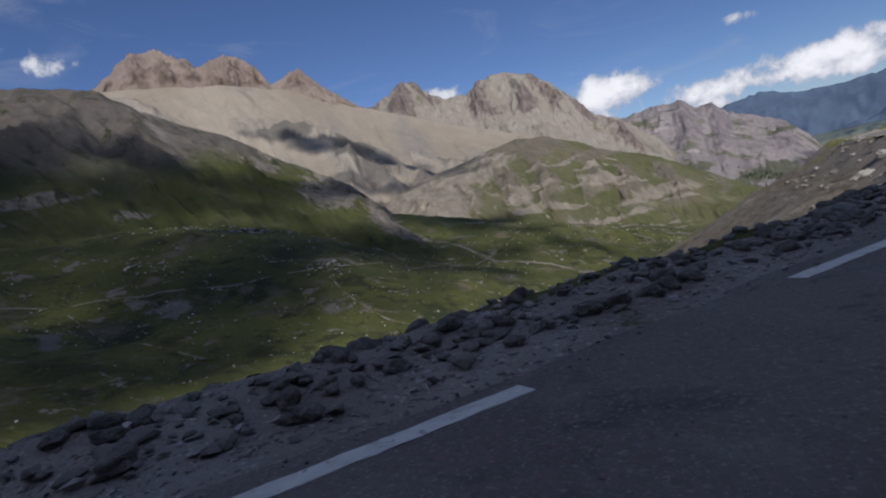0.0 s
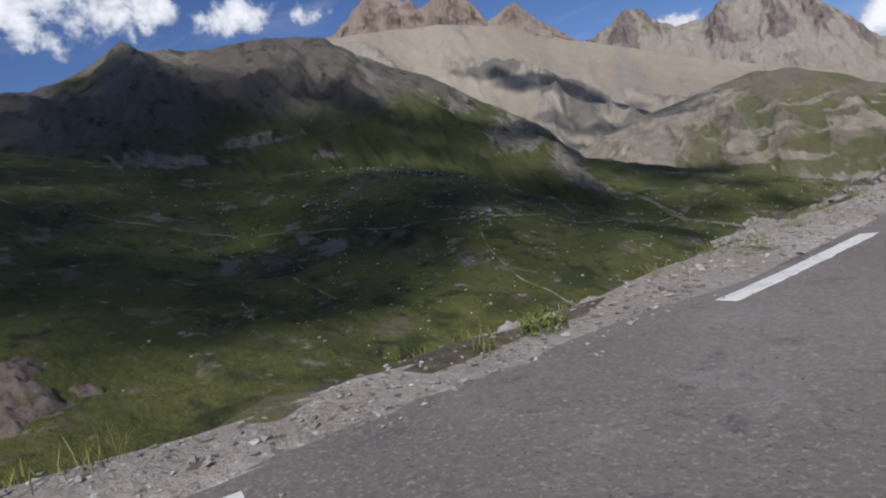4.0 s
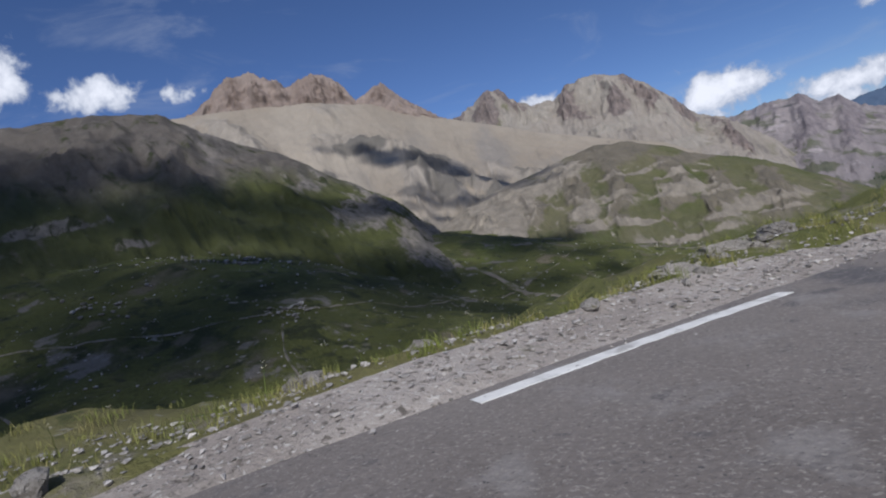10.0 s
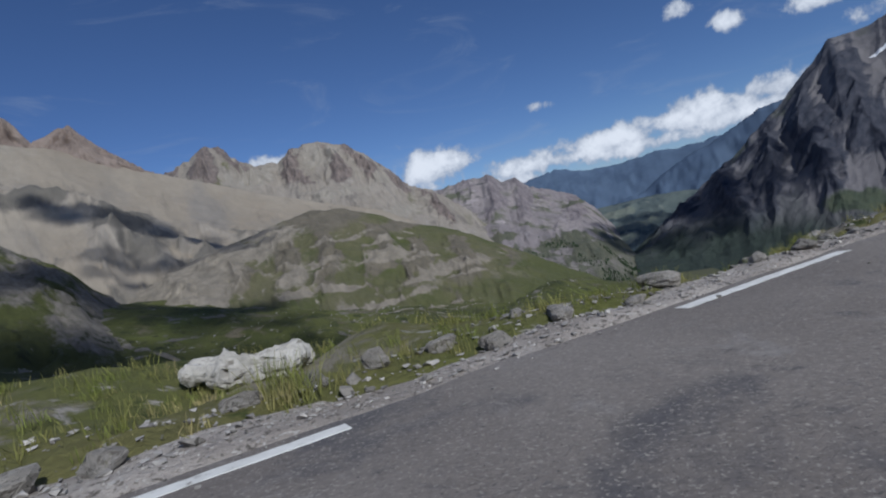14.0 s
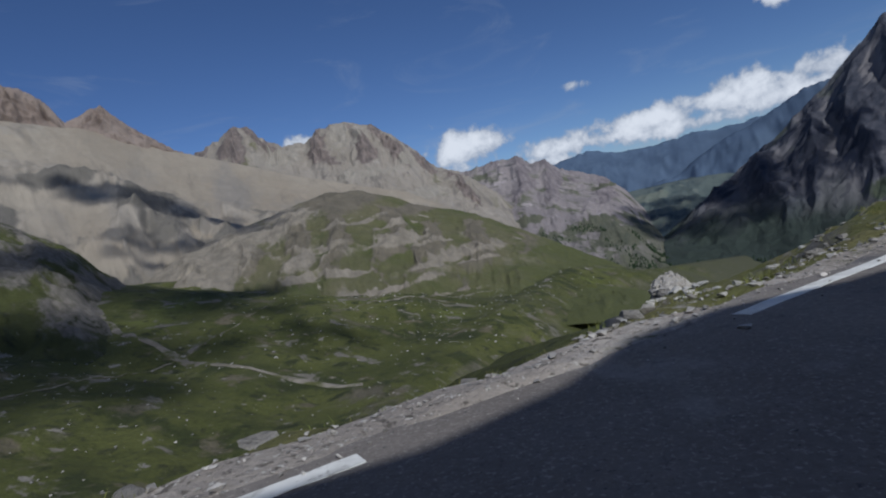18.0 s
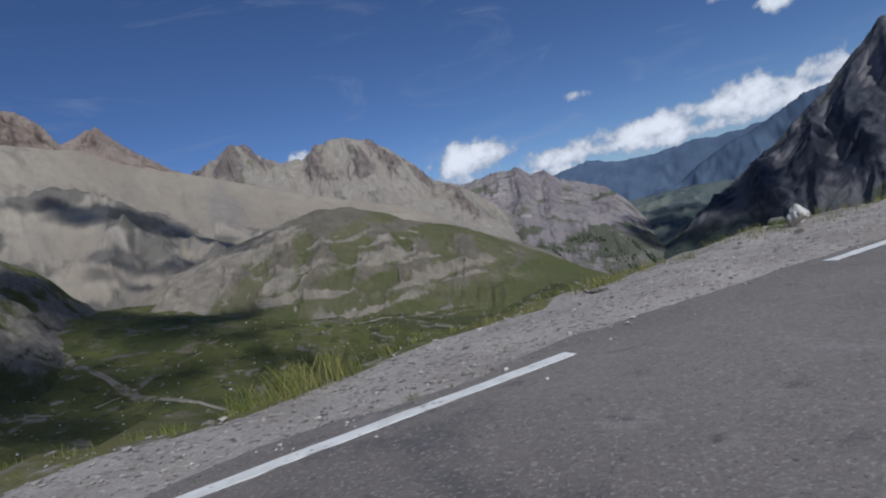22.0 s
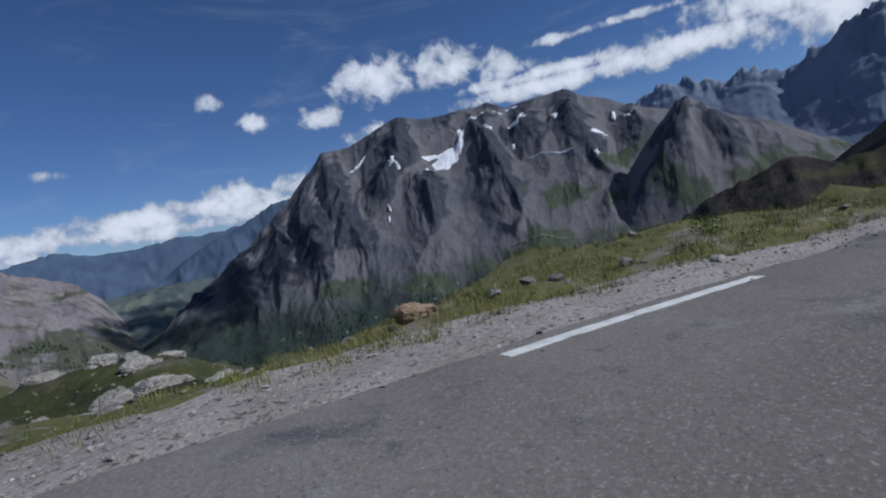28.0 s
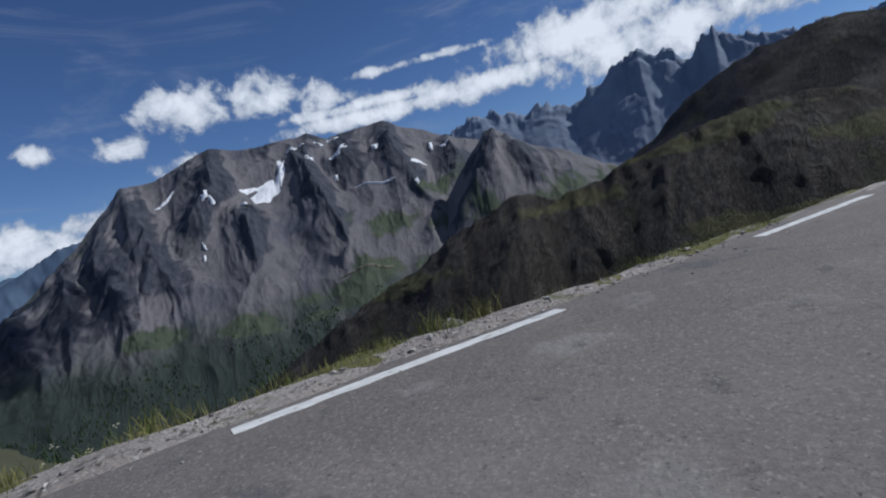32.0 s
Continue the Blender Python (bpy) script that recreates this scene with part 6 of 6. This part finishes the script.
    # flower stalks
    for lo, hi, w0, w1, n in ((2.2, 3.8, 0.9, 1.8, 60), (27.6, 30.8, 1.6, 4.0, 150), (24.6, 27.4, 0.9, 5, 50), (30.6, 32, 0.9, 1.8, 40), (9.8, 12, 1.5, 3, 24)):
        for i in range(n):
            t = rng.uniform(lo, hi)
            at = spot(t, 0, float(np.interp(t, LT, EDGE)) + rng.uniform(w0, w1))
            tip = blade(at, rng.uniform(0.15, 0.38), 0.04, 0.0035, "herbs")
            for k in range(5):
                q = tip + Vector((rng.gauss(0, 0.016), rng.gauss(0, 0.016), rng.gauss(0, 0.012)))
                add("flowers", [q + Vector((-0.011, 0, 0)), q + Vector((0, -0.011, 0.004)), q + Vector((0.011, 0, 0)), q + Vector((0, 0.011, 0.004))], [(0, 1, 2, 3)])
    names = {"grass": "tufts of dry and green mountain grass along the verge", "herbs": "leafy green herbs along the verge", "flowers": "small pale flower heads in the roadside grass"}
    for kind, (v, f, m) in sets.items():
        tagged(new(kind, mesh_from(kind, v, f, m, False)), names[kind], "grass" if kind == "grass" else kind, "", "stuff")


build_grass()


# ================= retaining wall top beyond the gravel =================
def build_parapet():
    a, b = s_at(13.0) - 0.9, s_at(13.0) + 5.4
    wall = tagged(new("retaining_wall"), "low pale concrete retaining wall level with the gravel", "wall", "", "structure")
    n = 5
    for k in range(n):
        s = np.linspace(a + (b - a) * k / n + 0.003, a + (b - a) * (k + 1) / n - 0.003, 6)
        w = float(np.interp(s_at(13.0), S, OUTER)) + 0.42
        ring = [(0, -1.6), (0, -0.02), (0.03, 0.0), (0.33, 0.0), (0.36, -0.02), (0.36, -1.6)]
        pts = np.stack([road_point(s, w + o, z - 0.015) for o, z in ring], 1)
        faces = grid_faces(6, 6) + [tuple(range(6))[::-1], tuple(range(30, 36))]
        part("coping", mesh_from("coping", pts.reshape(-1, 3), faces, CONCRETE, False), wall)


build_parapet()


# ================= the far meadow =================
def drape(name, line, wide, material, label, category, lift=0.7):
    pts = [Vector((x, y, 0)) for x, y in line]
    seg = [0.0]
    for a, b in zip(pts[:-1], pts[1:]):
        seg.append(seg[-1] + (b - a).length)
    u = np.arange(0, seg[-1], 6.0)
    x, y = np.interp(u, seg, [p.x for p in pts]), np.interp(u, seg, [p.y for p in pts])
    x, y = (np.convolve(np.pad(v, 5, mode="edge"), np.ones(11) / 11, mode="valid") for v in (x, y))
    wob = fbm(np.stack([u / 30, u * 0, u * 0 + len(name)], 1), 3, seed=3)
    x, y = x + wob * 3, y - wob * 3
    dx, dy = np.gradient(x), np.gradient(y)
    L = np.hypot(dx, dy) + 1e-9
    half = wide * (1 + 0.5 * fbm(np.stack([u / 14, u * 0, u * 0], 1), 3, seed=9)) / 2
    rows = []
    for k in (-1, -0.4, 0.4, 1):
        px, py = x - dy / L * half * k, y + dx / L * half * k
        pz = np.array([on_ground(a, b) for a, b in zip(px, py)])
        rows.append(np.stack([px, py, pz + (lift if abs(k) < 0.5 else lift * 0.2)], 1))
    return sheet(name, np.stack(rows, 1), material, label, category, "structure")


drape("track", [(-520, -60), (-430, 30), (-368, 88), (-310, 140), (-265, 185), (-240, 270), (-222, 350), (-200, 430), (-190, 520)], 0.8, TRACK, "pale dirt track across the mountainside", "track")
drape("stream_bed", [(-330, 470), (-266, 411), (-215, 385), (-159, 362), (-110, 350), (-60, 345)], 6.0, TRACK, "pale stony stream bed in the meadow", "stream")
drape("footpath", [(-368, 88), (-345, 78), (-310, 62), (-284, 59), (-262, 64), (-240, 62)], 0.9, TRACK, "narrow pale path running down the meadow", "path")
drape("stone_bank", [(-262, 178), (-240, 150), (-218, 131), (-196, 122), (-170, 118), (-150, 105)], 1.2, TRACK, "low bank of stones across the meadow", "bank")
drape("valley_track", [(-120, 560), (-60, 640), (20, 720), (102, 890), (170, 960), (260, 1040)], 3.0, TRACK, "pale track along the valley floor", "track")


def build_eroded_bank():
    """A fluted scarp of bare reddish earth on the far side of the stream."""
    n, m = 110, 46
    y, u = np.meshgrid(np.linspace(-94, -44, n), np.linspace(0, 1, m), indexing="ij")
    bend = fbm(np.stack([y.ravel() / 16, 0 * y.ravel(), 0 * y.ravel()], 1), 3, seed=61).reshape(y.shape)
    x = -216 - 36 * u + 4 * bend
    z = np.array([on_ground(a, b) for a, b in zip(x.ravel(), y.ravel())]).reshape(x.shape)
    q = np.stack([(y + 3 * bend).ravel() / 6.5, x.ravel() / 40, 0 * y.ravel()], 1)
    flute = fbm(q, 5, ridged=True, seed=62).reshape(x.shape)
    fade = np.clip(np.minimum(u, 1 - u) * 7, 0, 1) * np.clip((23 - np.abs(y + 69) + 8 * bend) / 14, 0, 1)
    ragged = fbm(np.stack([y.ravel() / 9, x.ravel() / 9, 0 * y.ravel() + 4], 1), 4, seed=63).reshape(x.shape)
    fade = np.clip(fade * 1.5 - 0.35 + 1.3 * ragged, 0, 1)
    z = z - 1.2 + fade * (0.9 * np.sin(np.pi * u ** 0.8) + 1.3 * flute + 1.0)
    return sheet("eroded_bank", np.stack([x, y, z], -1), EARTH, "fluted bank of bare reddish-brown earth in the meadow", "bank", "structure", flip=True)


build_eroded_bank()


def build_boulders():
    """Pale boulders strewn over the meadow: too many to count, one mesh."""
    rng = random.Random(31)
    base = []
    for k in range(6):
        me = rock_mesh("b", 400 + k, (1, 0.9, 0.8), 12)
        base.append((np.array([v.co for v in me.vertices]), [tuple(p.vertices) for p in me.polygons]))
        bpy.data.meshes.remove(me)
    verts, faces, n = [], [], 0
    fields = [((-369, 153), 16, 22, 3.6), ((-408, 261), 45, 80, 3.6), ((-371, 268), 25, 36, 4.6), ((-420, 330), 60, 60, 3.0), ((-265, 185), 10, 40, 3.6), ((-330, 90), 40, 50, 1.8), ((-230, 120), 60, 60, 1.5), ((-100, 480), 110, 150, 2.2), ((-40, 640), 120, 160, 2.4), ((60, 780), 120, 120, 2.6), ((-300, 250), 150, 220, 1.6), ((-200, 300), 130, 160, 1.5), ((-400, 60), 110, 130, 1.8), ((-190, 60), 70, 90, 1.1)]
    for (cx, cy), r, count, size in fields:
        for i in range(int(count * 1.8)):
            x, y = cx + rng.gauss(0, r * 0.7), cy + rng.gauss(0, r * 0.7)
            z = on_ground(x, y)
            k = size * 0.9 * rng.uniform(0.25, 1.1) ** 2.4 + 0.25
            co, fs = rng.choice(base)
            a = rng.uniform(0, 6.283)
            m = np.array(((math.cos(a), -math.sin(a), 0), (math.sin(a), math.cos(a), 0), (0, 0, 1)))
            verts.append(co @ m.T * k + (x, y, z + k * 0.15))
            faces += [tuple(j + n for j in f) for f in fs]
            n += len(co)
    tagged(new("meadow_boulders", mesh_from("meadow_boulders", np.concatenate(verts), faces, CHIPS, False)), "pale boulders strewn over the green meadow", "boulders", "", "stuff")


build_boulders()


# ================= snow, woods and huts far off =================
def snow_patch(mountain, az, v, wide, high, seed, lean=0.0):
    n = 33
    a, b = np.meshgrid(np.linspace(-1, 1, n), np.linspace(-1, 1, n), indexing="ij")
    ang = np.arctan2(b, a)
    r = np.maximum(np.abs(a), np.abs(b))
    edge = 0.75 + 0.4 * fbm(np.stack([np.cos(ang).ravel() * 1.3, np.sin(ang).ravel() * 1.3, np.full(n * n, seed)], 1), 4, seed=seed).reshape(a.shape)
    x, y = r * np.cos(ang) * edge, r * np.sin(ang) * edge
    pts = mountain.points(az + (x + lean * y) * wide * 1.35, np.clip(v + y * high * 1.5, 0, 0.995))
    out = pts[:, :, :2] / np.linalg.norm(pts[:, :, :2], axis=-1, keepdims=True)
    pts[:, :, :2] -= out * (16.0 * np.clip(1.15 - r[..., None], -0.5, 1))
    pts[:, :, 2] += 7.0 * np.clip(1.1 - r, -0.5, 1)
    tagged(sheet("snow_patch", pts, SNOW, "patch of old summer snow in a dark rocky gully", "snow"), group="snow patches on the mountain")


# bearing, height, half width, half height in degrees, lean
for seed, (az, el, wide, high, lean) in enumerate(((49.1, 4.3, 1.15, 0.95, 0.55), (47.9, 4.8, 0.7, 0.3, 0.8), (50.8, 5.9, 0.5, 1.15, 0.5), (40.3, 5.4, 0.6, 0.3, 1.2), (43.7, 3.9, 0.25, 0.2, 0), (44.2, 3.7, 0.2, 0.15, 0), (52.3, 7.6, 0.45, 0.2, 0), (53.4, 7.9, 0.3, 0.2, 0), (53.7, 6.1, 0.4, 0.2, 0), (54.9, 7.7, 0.4, 0.16, 0), (56.4, 7.8, 0.5, 0.14, 0), (56.8, 5.8, 0.7, 0.45, 0.3), (60.3, 5.5, 0.3, 0.2, 0),
                                                   (59.6, 2.5, 0.9, 0.18, -1.6), (64.1, 3.3, 0.6, 0.25, 0.6), (65.6, 4.6, 0.2, 0.4, 0), (67.1, 3.7, 0.35, 0.15, 0), (63.7, 1.0, 0.2, 0.3, 0), (55.9, 3.9, 0.25, 0.2, 0), (46.8, 3.1, 0.3, 0.15, 0), (42.6, 0.5, 0.12, 0.25, 0), (42.4, -0.4, 0.12, 0.25, 0)), 1):
    v = dark_peak.v_at(az, el)
    snow_patch(dark_peak, az, v, wide * 1.05, 0.95 * (dark_peak.v_at(az, el + high) - dark_peak.v_at(az, el - high)) / 2, seed, lean)


def build_far_track():
    """The pale level track at the foot of the snowy mountain."""
    az = np.linspace(54.2, 59.6, 60)
    v = np.array([dark_peak.v_at(a, -5.7) for a in az])
    rows = []
    for k, up in ((-1, 2), (-0.5, 7), (0.5, 7), (1, 2)):
        p = dark_peak.points(az[:, None], (v + 0.002 * np.sin(az * 2.0) + 0.0016 * k)[:, None])[:, 0]
        p[:, 2] += up
        rows.append(p)
    sheet("far_track", np.stack(rows, 1), TRACK, "pale level track at the foot of the snowy mountain", "track", "structure")


build_far_track()


def build_woods():
    rng = random.Random(41)
    verts, faces, n = [], [], 0
    for (az0, az1, mount, v0, v1, count) in ((4, 21, crag_f, 0.02, 0.28, 1500), (20, 60, dark_peak, 0.02, 0.22, 1300), (8, 21, crag_f, 0.34, 0.42, 400)):
        az = np.array([rng.uniform(az0, az1) for _ in range(count)])
        v = np.array([v0 + (v1 - v0) * rng.random() ** 1.5 for _ in range(count)])
        keep = fbm(np.stack([az * 0.5, v * 12, 0 * v], 1), 3, seed=44) > -0.05
        P = mount.points(az[:, None], v[:, None])[:, 0][keep]
        for x, y, z in P:
            h, r = rng.uniform(7, 13), rng.uniform(3, 5)
            ring = [(x + r * math.cos(k * 1.2566 + x), y + r * math.sin(k * 1.2566 + x), z - 4) for k in range(5)]
            verts += ring + [(x, y, z + h)]
            faces += [(n + k, n + (k + 1) % 5, n + 5) for k in range(5)]
            n += 6
    tagged(new("conifer_woods", mesh_from("conifer_woods", verts, faces, WOOD, False)), "dark conifer woods at the foot of the far mountains", "woods", "", "stuff")


build_woods()
